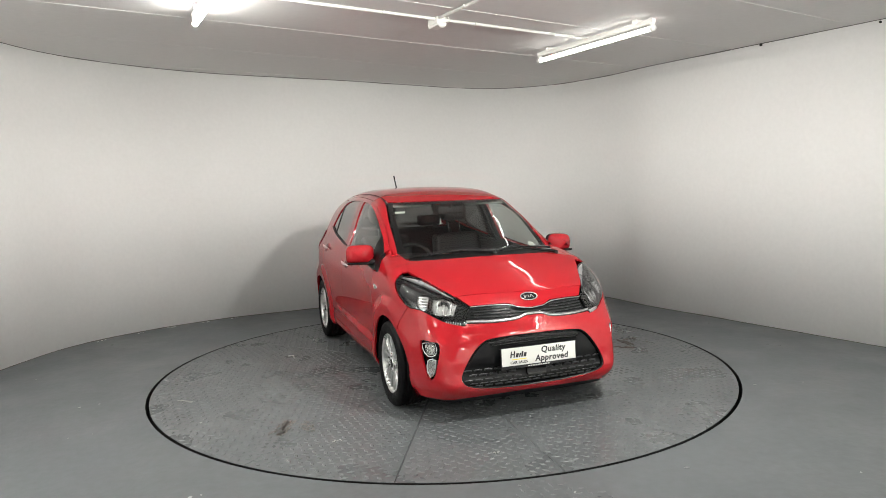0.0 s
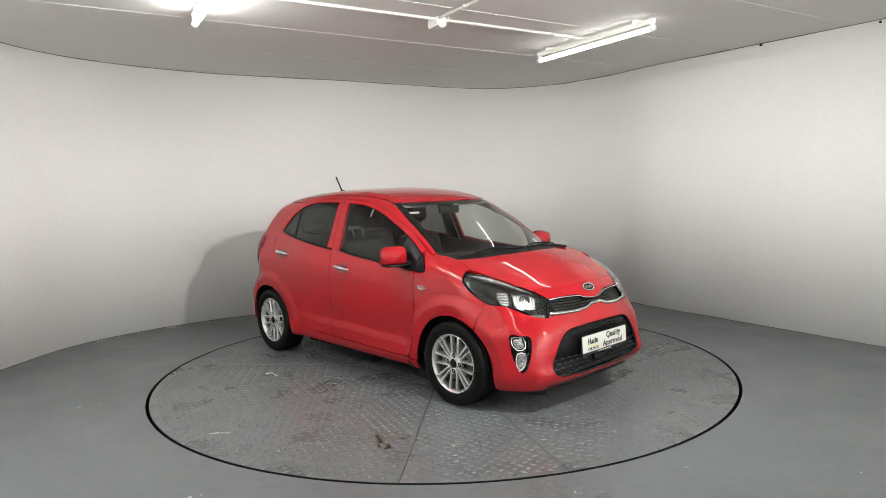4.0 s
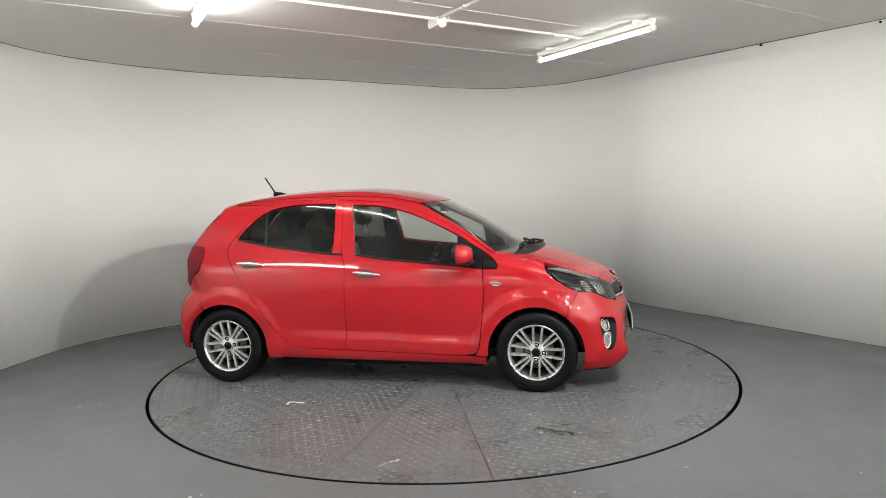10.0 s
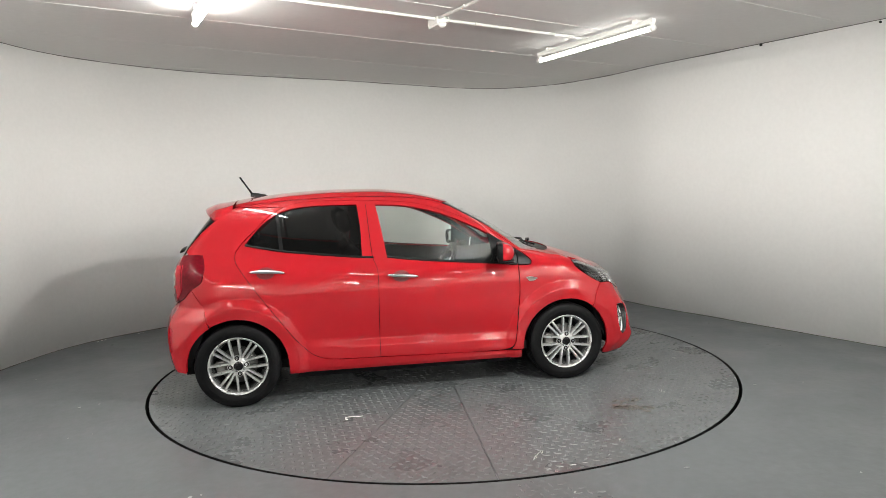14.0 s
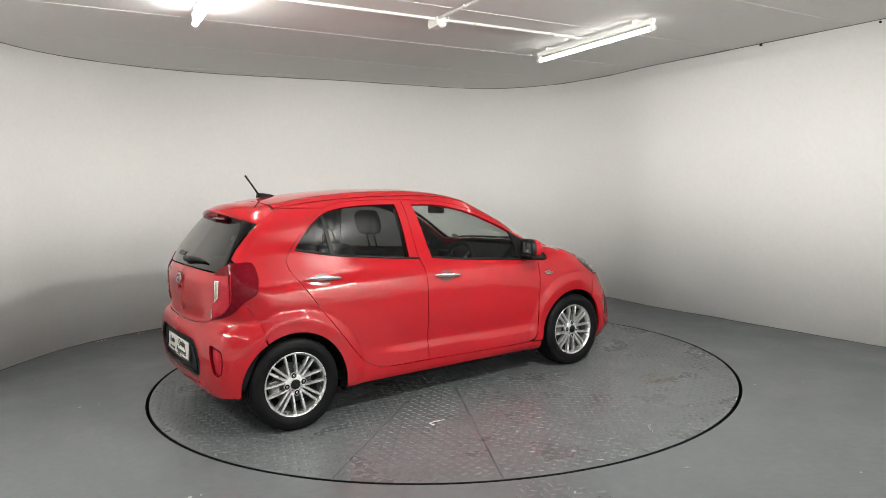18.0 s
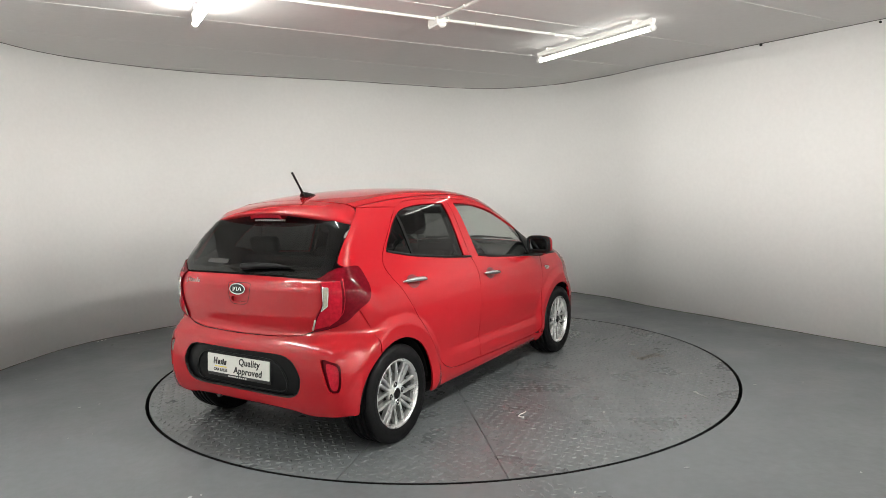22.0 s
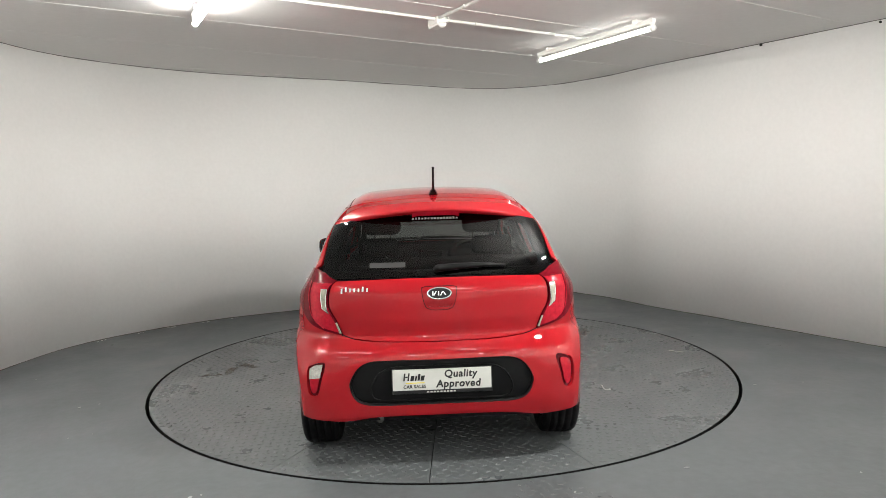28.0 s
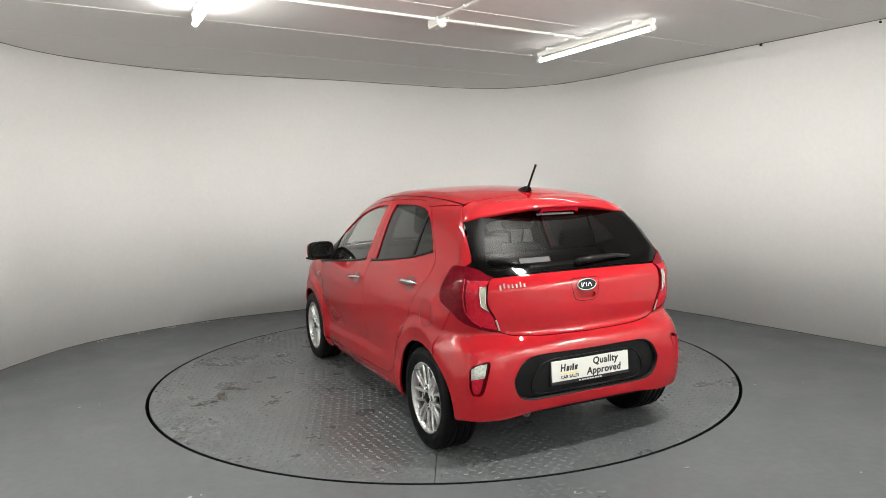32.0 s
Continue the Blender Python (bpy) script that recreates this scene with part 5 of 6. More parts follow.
def box_vf(a, b):
    x0, y0, z0 = a
    x1, y1, z1 = b
    v = [(x0, y0, z0), (x1, y0, z0), (x1, y1, z0), (x0, y1, z0), (x0, y0, z1), (x1, y0, z1), (x1, y1, z1), (x0, y1, z1)]
    return v, [(0, 3, 2, 1), (4, 5, 6, 7), (0, 1, 5, 4), (1, 2, 6, 5), (2, 3, 7, 6), (3, 0, 4, 7)]


build_under()

# dark inner skin behind the gaps, with openings at the windows
SKIN_OUT = [("s", -1.40, 0.64), ("s", -1.40, 1.02), ("s", -1.16, 1.13), ("s", -0.95, 1.33), ("s", -0.80, 1.39), ("s", -0.267, 1.41), ("s", 0.06, 1.385), ("s", 0.275, 1.335), ("s", 0.49, 1.25), ("s", 0.64, 1.172), ("s", 0.84, 1.03), ("s", 1.0, 0.94), ("s", 1.0, 0.62), ("s", 0.845, 0.45), ("s", 0.84, 0.22), ("s", 0.0, 0.22), ("s", -0.82, 0.22), ("s", -0.845, 0.45), ("s", -1.05, 0.65)]
SKIN_OUT = [a for q in SKIN_OUT for a in (q, "c")]
SKIN_F = [("s", -0.150, 0.99), "c", ("s", -0.20, 1.374), "c", ("s", 0.06, 1.354), ("s", 0.27, 1.302), ("s", 0.478, 1.217), ("s", 0.63, 1.141), ("s", 0.835, 1.01), "c", ("s", 0.85, 0.90), "c"]
SKIN_R = [("s", -1.13, 1.118), "c", ("s", -0.867, 1.06), ("s", -0.305, 0.998), "c", ("s", -0.322, 1.380), "c", ("s", -0.72, 1.374), ("s", -0.87, 1.345), ("s", -0.98, 1.280), ("s", -1.06, 1.205)]
pair("door_lining", sheet("side", SKIN_OUT, [SKIN_F, SKIN_R], step=0.06, gap=0, proud=-0.020, flange=0), DARK)
pair("pillar_trim", sheet("side", [("s", -0.155, 1.0), "c", ("s", -0.205, 1.37), "c", ("s", -0.315, 1.37), "c", ("s", -0.31, 1.0), "c"], step=0.06, gap=0, proud=-0.045, flange=0.02), DARK)
pair("pillar_trim", sheet("shoulder", RAIL, step=0.06, gap=0.004, proud=-0.018, flange=0), DARK)
pair("pillar_trim", sheet("side", [("s", -0.86, 1.36), "c", ("s", -1.24, 1.33), "c", ("s", -1.31, 1.28), "c", ("s", -1.44, 1.04), "c", ("s", -1.40, 0.9), "c", ("s", -1.15, 0.96), "c", ("s", -1.17, 1.06), ("s", -1.13, 1.13), ("s", -1.02, 1.24)], step=0.06, gap=0.0, proud=-0.022, flange=0), DARK)
shape("inner_skin", sheet("top", sym([("t", 0.40, 0), ("t", 0.30, -0.50), "c", ("t", -1.15, -0.485), "c", ("t", -1.25, 0)]), step=0.08, gap=0, proud=-0.035, flange=0), LINER, car, "pale roof lining")
shape("inner_skin", both(sheet("fcorner", [("f", 0, 0.80), "c", ("f", -0.40, 0.795), ("s", 1.30, 0.90), "c", ("s", 1.38, 0.62), "c", ("s", 1.56, 0.26), "c", ("f", -0.5, 0.2), ("f", 0, 0.2), "c"], step=0.05, gap=0, proud=-0.045, flange=0)), DARK, car)
shape("inner_skin", both(sheet("rcorner", [("r", 0, 1.02), "c", ("r", -0.58, 1.01), ("s", -1.42, 1.03), "c", ("s", -1.38, 0.62), "c", ("s", -1.52, 0.30), "c", ("r", -0.5, 0.27), ("r", 0, 0.29), "c"], step=0.05, gap=0, proud=-0.032, flange=0)), DARK, car)
shape("inner_skin", sheet("top", sym([("t", 1.20, 0), ("t", 1.05, -0.58), "c", ("t", 1.26, -0.64), ("t", 1.64, -0.45), "c", ("t", 1.70, 0)]), step=0.06, gap=0, proud=-0.02, flange=0), DARK, car)


def cushion(sx, sy, sz, r, seg=4):
    return box_bm(sx, sy, sz, (0, 0, 0), r, seg)


def build_seats():
    for y in (-0.345, 0.345):
        seat = new("front_seat")
        seat.parent = car
        seat.matrix_basis = OFF @ pose(-0.05, y, 0)
        seat["label"] = "dark fabric front seat"
        part("seat_cushion", cushion(0.50, 0.48, 0.16, 0.06), SEAT, seat, smooth=True, at=pose(0.05, 0, 0.52, 0, -8, 0))
        part("backrest", cushion(0.13, 0.47, 0.54, 0.055), SEAT, seat, smooth=True, at=pose(-0.255, 0, 0.79, 0, -17, 0))
        part("headrest", cushion(0.105, 0.26, 0.175, 0.05), SEAT, seat, smooth=True, at=pose(-0.375, 0, 1.245, 0, -12, 0))
        for s in (-0.055, 0.055):
            v, f = ring_tube([(-0.325, s, 1.02), (-0.37, s, 1.20)], 0.006, 8)
            put("headrest_post", v, f, CHROME, seat, smooth=True)
    bench = new("rear_bench")
    bench.parent = car
    bench.matrix_basis = OFF
    bench["label"] = "dark fabric rear bench"
    part("seat_cushion", cushion(0.48, 1.15, 0.16, 0.06), SEAT, bench, smooth=True, at=pose(-0.72, 0, 0.50, 0, -6, 0))
    part("backrest", cushion(0.13, 1.16, 0.56, 0.05), SEAT, bench, smooth=True, at=pose(-1.02, 0, 0.79, 0, -18, 0))
    for y in (-0.34, 0.34):
        part("headrest", cushion(0.07, 0.24, 0.11, 0.03), SEAT, bench, smooth=True, at=pose(-1.125, y, 1.135, 0, -12, 0))
        for s in (-0.05, 0.05):
            v, f = ring_tube([(-1.105, y + s, 1.02), (-1.12, y + s, 1.10)], 0.006, 8)
            put("headrest_post", v, f, CHROME, bench, smooth=True)


build_seats()


def build_dash():
    ys = np.linspace(-0.66, 0.66, 17)
    sec = [(0.50, 0.60), (0.50, 0.80), (0.53, 0.885), (0.58, 0.925), (0.66, 0.940), (0.80, 0.945), (0.95, 0.955), (1.04, 0.965)]
    v, f = [], []
    for y in ys:
        bulge = 0.022 * math.exp(-((y + 0.345) / 0.16) ** 2)
        for x, z in sec:
            v.append((x, y, z - 0.05 * y * y + (bulge if 0.52 < x < 0.8 else 0)))
    m = len(sec)
    for i in range(len(ys) - 1):
        for k in range(m - 1):
            f.append((i * m + k, i * m + k + 1, (i + 1) * m + k + 1, (i + 1) * m + k)[::-1])
    dash = bar("dashboard", v, f, DARK, car, "black plastic dashboard", True)
    part("centre_screen", box_bm(0.02, 0.21, 0.13, (0, 0, 0), 0.006), GLOSSY, dash, at=pose(0.50, 0.0, 0.885, 0, -12, 0))
    part("centre_console", box_bm(0.55, 0.20, 0.26, (0, 0, 0), 0.04), DARK, dash, at=pose(0.30, 0.0, 0.50))
    for y in (-0.60, -0.12, 0.12, 0.60):
        vv, ff = lathe([(0.032, 0), (0.036, 0.004), (0.030, 0.008), (0.0, 0.006)], 18)
        put("air_vent", vv, ff, SATIN, dash, smooth=True, at=pose(0.495, y, 0.80, 0, 0, 90))
    wheel = new("steering_wheel")
    wheel.parent = car
    wheel["label"] = "black steering wheel"
    wheel.matrix_basis = OFF @ pose(0.36, -0.345, 0.865, 0, -66, 0)
    ring_pts = [(0.180 * math.cos(2 * math.pi * i / 36), 0.180 * math.sin(2 * math.pi * i / 36), 0) for i in range(36)]
    vv, ff = ring_tube(ring_pts, 0.016, 10, True)
    put("wheel_rim", vv, ff, BLACK, wheel, smooth=True)
    part("wheel_boss", box_bm(0.12, 0.14, 0.05, (0, 0, -0.02), 0.02, 3), BLACK, wheel)
    for w in (0, 130, 230):
        part("wheel_spoke", box_bm(0.13, 0.032, 0.018, (0.10, 0, -0.012), 0.006), SATIN, wheel, at=pose(0, 0, 0, 0, 0, w + 90))
    vv, ff = ring_tube([(0, 0, -0.03), (0, 0, -0.28)], 0.03, 10)
    put("steering_column", vv, ff, BLACK, wheel)
    bar("cabin_floor", *box_vf((-1.55, -0.70, 0.24), (0.95, 0.70, 0.30)), DARK, car, "dark cabin carpet")
    bar("parcel_shelf", *box_vf((-1.52, -0.58, 0.985), (-1.14, 0.58, 1.0)), DARK, car, "dark parcel shelf")
    bar("bulkhead", *box_vf((0.98, -0.66, 0.25), (1.02, 0.66, 0.93)), DARK, car)
    mir = new("inside_mirror")
    mir.parent = car
    mir["label"] = "black inside mirror on the windscreen"
    mir.matrix_basis = OFF @ pose(0.405, 0.0, 1.295)
    part("mirror_case", box_bm(0.028, 0.22, 0.065, (0, 0, 0), 0.012, 3), BLACK, mir, smooth=True)
    vv, ff = ring_tube([(0.01, 0, 0.02), (0.045, 0, 0.05)], 0.012, 8)
    put("mirror_stem", vv, ff, BLACK, mir)
    for y in (-0.33, 0.33):
        part("sun_visor", box_bm(0.15, 0.36, 0.018, (0, 0, 0), 0.007), LINER, car, "pale sun visor", at=OFF @ pose(0.305, y, 1.352, 0, 16, 0))


build_dash()
# ---- outside fittings
def tilt_to(n, up=(0, 0, 1)):
    return Vector(n).to_track_quat("Y", "Z").to_matrix().to_4x4()


def build_handles():
    """Chrome pull with rounded ends over a cup painted darker for its shade."""
    for x0, x1, z0, z1, doors in ((-0.151, 0.080, 0.868, 0.848, front_doors), (-1.098, -0.851, 0.931, 0.916, rear_doors)):
        ends = snap_all([("s", x0 - 0.0, z0), ("s", x1, z1)])
        n = cast("side", [((x0 + x1) / 2, (z0 + z1) / 2)])[1][0]
        a, b = Vector(ends[0]), Vector(ends[1])
        v, f, seg, rows = [], [], 12, 15
        for i in range(rows):
            t = i / (rows - 1)
            k = math.sin(math.pi * min(1, max(0, t))) ** 0.35 if 0 < t < 1 else 0.0
            lift = 0.010 + 0.026 * math.sin(math.pi * t) ** 0.6
            c = a.lerp(b, t) + Vector(n) * lift
            for j in range(seg):
                w = 2 * math.pi * j / seg
                v.append(c + Vector(n) * (0.0095 * max(k, 0.25) * math.sin(w)) + Vector((0, 0, 1)) * (0.0145 * max(k, 0.25) * math.cos(w)))
        for i in range(rows - 1):
            for j in range(seg):
                j2 = (j + 1) % seg
                f.append((i * seg + j, i * seg + j2, i * seg + seg + j2, i * seg + seg + j))
        f += [tuple(range(seg))[::-1], tuple((rows - 1) * seg + j for j in range(seg))]
        xc, zc = (x0 + x1) / 2 - 0.012, (z0 + z1) / 2
        cup = [("s", xc + 0.062 * math.cos(2 * math.pi * i / 16), zc + 0.040 * math.sin(2 * math.pi * i / 16)) for i in range(16)]
        cupd = sheet("side", cup, step=0.015, gap=0, proud=0.002, flange=0.001)
        # the cup is hardly pressed in; its shade is in the colour
        cv, cn = [], []
        for q in cupd[0]:
            r = math.hypot((q[0] - xc) / 0.062, (q[2] - zc) / 0.040)
            cv.append((q[0], q[1] + 0.0005 * max(0, 1 - r * r), q[2]))
        for s, door in zip((-1, 1), doors):
            bar("door_handle", v, f, CHROME, door, "chrome handle", True, s > 0)
            bar("handle_cup", cv, cupd[1], SHADED_RED, door, "", True, s > 0)


# body red darkened, so the shallow cup looks hollow and shaded
SHADED_RED = mat("shaded_red", (0.13, 0.003, 0.006), 0.35, var=0.02, coat=0.6)
build_handles()


def build_mirrors():
    for s, door in zip((-1, 1), front_doors):
        root = new("door_mirror")
        root.parent = car
        root["label"] = "red door mirror with a black foot"
        root.matrix_basis = OFF @ pose(0.705, s * 0.840, 0.997, 0, 0, 12 * s)
        v, f, rows, seg = [], [], 13, 20
        for i in range(rows):
            t = i / (rows - 1)
            x = -0.045 + 0.115 * t
            k = (1 - t ** 2.6) ** 0.5 if t < 1 else 0.0
            for j in range(seg):
                w = 2 * math.pi * j / seg
                cy, cz = math.cos(w), math.sin(w)
                e = 0.55
                py = math.copysign(abs(cy) ** e, cy) * 0.107 * max(k, 0.02)
                pz = math.copysign(abs(cz) ** e, cz) * 0.076 * max(k, 0.02)
                v.append((x, s * (py + 0.012 * t), pz + 0.010 * (1 - t) * (cy > 0) * 0))
        for i in range(rows - 1):
            for j in range(seg):
                j2 = (j + 1) % seg
                q = (i * seg + j, i * seg + j2, i * seg + seg + j2, i * seg + seg + j)
                f.append(q if s < 0 else q[::-1])
        f.append(tuple((rows - 1) * seg + j for j in range(seg)))
        v = [(a, b, max(c, -0.052)) for a, b, c in v]
        cut = 3 * seg
        put("mirror_shell", v, f[cut:], PAINT, root, smooth=True)
        put("mirror_frame", v, f[:cut], BLACK, root, "black frame round the mirror glass", True)
        foot = box_bm(0.112, 0.186, 0.016, (0, 0, 0), 0.007, 3)
        part("mirror_foot", foot, BLACK, root, "black lower shell", True, pose(0.008, s * 0.0, -0.059))
        ring = [(-0.046, s * math.copysign(abs(math.cos(w)) ** 0.55, math.cos(w)) * 0.094, max(-0.045, math.copysign(abs(math.sin(w)) ** 0.55, math.sin(w)) * 0.063)) for w in (2 * math.pi * j / 28 for j in range(28))]
        vv, ff = ring_tube(ring, 0.010, 8, True)
        put("mirror_edge", vv, ff, BLACK, root, smooth=True)
        g = [(-0.040, y * 0.88, z * 0.88) for _, y, z in ring]
        put("mirror_glass", g, [tuple(range(28)) if s > 0 else tuple(range(28))[::-1]], MIRROR, root, "mirror glass")
        vv, ff = ring_tube([(0.01, -s * 0.06, -0.050), (0.025, -s * 0.12, -0.058), (0.03, -s * 0.155, -0.050)], [0.026, 0.024, 0.028], 12)
        put("mirror_arm", vv, ff, BLACK, root, smooth=True)


build_mirrors()
REPEATER = [("s", 0.884, 0.797), ("s", 0.93, 0.799), ("s", 0.972, 0.787), ("s", 0.940, 0.774), ("s", 0.904, 0.775)]
repeaters = pair("side_repeater", sheet("side", REPEATER, step=0.012, gap=0.004, proud=0.006, flange=0.006), AMBER, None, "smoky side repeater lamp in a bright frame")
rim_data = strip("side", REPEATER, 0.006, 0.007, True, 0.007)
pair("bright_frame", rim_data + ([(0, 0, 0)] * len(rim_data[0]),), CHROME, repeaters, "bright chrome frame")
fuel = [("p", -1.262 + 0.078 * math.cos(2 * math.pi * i / 20), 0, 0.792 + 0.078 * math.sin(2 * math.pi * i / 20)) for i in range(20)]
fuel = [("s", q[1], q[3]) for q in fuel]
fl = strip("side", fuel, 0.003, 0.0008, True, 0.002)
shape("fuel_flap", other((fl[0], fl[1], [(0, 0, 0)] * len(fl[0]))), SHADED_RED, car, "round red fuel flap")


def build_wipers():
    for y0, y1, x0, x1 in ((-0.40, 0.06, 1.08, 1.125), (0.10, 0.57, 1.14, 1.03)):
        n = 12
        top = cast("top", [(x0 + (x1 - x0) * i / (n - 1) - 0.05 * math.sin(math.pi * i / (n - 1)), y0 + (y1 - y0) * i / (n - 1)) for i in range(n)], 0.008)[0]
        v, f = ring_tube([tuple(q) for q in top], 0.008, 6)
        w = bar("wiper", v, f, BLACK, car, "black wiper resting on the windscreen", True)
        arm = cast("top", [(1.17, y0 + 0.44), (1.15, y0 + 0.36), (1.10, y0 + 0.22)], 0.012)[0]
        v, f = ring_tube([tuple(q) for q in arm], [0.012, 0.010, 0.006], 8)
        put("wiper_arm", v, f, BLACK, w, smooth=True)
        v, f = lathe([(0.0, 0.012), (0.014, 0.010), (0.018, -0.01)], 14, "z")
        put("wiper_cap", v, f, BLACK, w, smooth=True, at=Matrix.Translation(arm[0]))
    p = cast("rear", [(-0.005, 1.045), (0.10, 1.052), (0.25, 1.056), (0.36, 1.050)], 0.020)[0]
    v, f = ring_tube([tuple(q) for q in p], [0.021, 0.018, 0.013, 0.006], 8)
    rw = bar("rear_wiper", v, f, BLACK, tailgate, "black rear wiper", True)
    v, f = lathe([(0.0, 0.014), (0.016, 0.010), (0.020, -0.012)][::-1], 16)
    put("wiper_cap", v, f, BLACK, rw, smooth=True, at=Matrix.Translation(p[0]) @ tilt_to((-1, 0, 0.6)))


build_wipers()


def build_antenna():
    z = float(cast("top", [(-1.05, 0)])[0][0][2])
    root = new("antenna")
    root.parent = car
    root.matrix_basis = OFF @ pose(-1.055, 0, z)
    root["label"] = "short black roof aerial on a fin-shaped foot"
    v, f = [], []
    for i, (x, w, h) in enumerate(((0.085, 0.004, 0.004), (0.05, 0.018, 0.016), (0.0, 0.027, 0.026), (-0.04, 0.027, 0.031), (-0.058, 0.020, 0.026))):
        v += [(x, -w, -0.004), (x, -w * 0.6, h * 0.7), (x, 0, h), (x, w * 0.6, h * 0.7), (x, w, -0.004)]
    for i in range(4):
        for k in range(4):
            f.append((i * 5 + k, i * 5 + k + 1, i * 5 + 6 + k, i * 5 + 5 + k)[::-1])
    f.append((20, 21, 22, 23, 24))
    put("aerial_foot", v, f, BLACK, root, smooth=True)
    v, f = ring_tube([(-0.046, 0, 0.02), (-0.075, 0, 0.065), (-0.128, 0, 0.145), (-0.134, 0, 0.154)], [0.008, 0.0065, 0.0068, 0.0075], 8)
    put("aerial_rod", v, f, BLACK, root, smooth=True)


build_antenna()


def text_mesh(body, size, shear=0.0, spread=1.0):
    cu = bpy.data.curves.new("lettering", "FONT")
    cu.body, cu.size, cu.shear, cu.space_character = body, size, shear, spread
    cu.align_x, cu.align_y = "CENTER", "CENTER"
    cu.extrude, cu.offset = 0.0006, size * 0.028
    cu.resolution_u = 3
    ob = bpy.data.objects.new("lettering", cu)
    scene.collection.objects.link(ob)
    bpy.context.view_layer.update()
    me = bpy.data.meshes.new_from_object(ob.evaluated_get(bpy.context.evaluated_depsgraph_get()))
    bpy.data.objects.remove(ob)
    me.materials.clear()
    return me


WORDS = {w: text_mesh(w, s, sh, 1.08) for w, s, sh in (("Quality", 0.054, 0.12), ("Approved", 0.054, 0.12), ("CAR SALES", 0.023, 0.0))}
for me in WORDS.values():
    me.materials.append(PLATE_BLACK)


def flat_bar(name, x, z, w, h, material, parent, slant=0.0):
    v = [(x - w / 2 - slant, z - h / 2, 0), (x + w / 2 - slant, z - h / 2, 0), (x + w / 2 + slant, z + h / 2, 0), (x - w / 2 + slant, z + h / 2, 0)]
    v += [(a, b, 0.0012) for a, b, _ in v]
    return put(name, v, [(4, 5, 6, 7), (0, 1, 5, 4), (1, 2, 6, 5), (2, 3, 7, 6), (3, 0, 4, 7)], material, parent)


def number_plate(m, parent, label):
    """A plate in its own plane: x across, y up, z out."""
    pl = part("number_plate", box_bm(0.520, 0.111, 0.008, (0, 0, 0), 0.003), PLATE_WHITE, parent, label, at=m)
    part("plate_holder", box_bm(0.530, 0.134, 0.008, (0, -0.008, -0.006), 0.004), PLATE_BLACK, pl)
    for w, x, z in (("Quality", 0.085, 0.026), ("Approved", 0.085, -0.026), ("CAR SALES", -0.145, -0.036)):
        ob = new("lettering", WORDS[w])
        ob.parent = pl
        ob.matrix_basis = pose(x + (0.012 if w == "Quality" else 0), z, 0.0046)
    # a brand mark as plain slanted strokes over a yellow line
    for i, (w, h, dz) in enumerate(((0.008, 0.040, 0), (0.016, 0.007, 0), (0.008, 0.040, 0), (0.018, 0.026, -0.007), (0.009, 0.026, -0.007), (0.012, 0.034, -0.002), (0.018, 0.026, -0.007))):
        xs = (-0.198, -0.187, -0.176, -0.156, -0.137, -0.121, -0.102)
        flat_bar("mark_stroke", xs[i], 0.016 + dz, w, h, PLATE_BLACK, pl, 0.003).location.z = 0.0046
    flat_bar("mark_line", -0.142, -0.016, 0.10, 0.005, YELLOW, pl).location.z = 0.0046
    for i in range(9):
        flat_bar("small_print", -0.075 + i * 0.0175, -0.0665, 0.012, 0.007, PLATE_WHITE, pl).location.z = -0.0015
    return pl


number_plate(pose(1.893, 0.0, 0.424, 0, 0, 0) @ pose(0, 0, 0, 90, 0, 90) @ pose(0, 0, 0, -3, 0, 0), lower_grille, "white show plate with dark lettering")
number_plate(pose(-1.703, 0.0, 0.482, 0, 0, 0) @ pose(0, 0, 0, 90, 0, -90) @ pose(0, 0, 0, -4, 0, 0), plate_panel, "white show plate with dark lettering")


def oval_badge(centre, normal, parent, w, h):
    """Chrome-rimmed oval badge with plain strokes."""
    m = Matrix.Translation(centre) @ Vector(normal).to_track_quat("Z", "Y").to_matrix().to_4x4()
    n = 28
    rim = [(w * math.cos(2 * math.pi * i / n), h * math.sin(2 * math.pi * i / n), 0.004) for i in range(n)]
    v, f = ring_tube(rim, 0.0042, 8, True)
    b = put("badge", v, f, CHROME, parent, "oval chrome badge", True, m)
    face = [(q[0], q[1], 0.003) for q in rim]
    put("badge_face", face, [tuple(range(n))], GLOSSY, b)
    for px, pw, ph, sl in ((-0.034, 0.006, 0.022, 0.0), (-0.023, 0.006, 0.022, 0.006), (-0.004, 0.006, 0.022, 0.0), (0.012, 0.006, 0.022, 0.006), (0.027, 0.006, 0.022, -0.006)):
        s = w / 0.062
        flat_bar("badge_stroke", px * s, 0, pw * s, ph * s, CHROME, b, sl * s).location.z = 0.0045
    return b


q, n = cast("front", [(0.0, 0.768)], 0.002)
oval_badge(Vector(q[0]), (0.75, 0, 0.66), bpy.data.objects["nose_panel"], 0.058, 0.028)
q, n = cast("rear", [(0.0, 0.932)], 0.002)
oval_badge(Vector(q[0]), n[0], tailgate, 0.062, 0.030)
SATIN_DIM = mat("dull_chrome", (0.45, 0.45, 0.45), 0.3, 0.9)
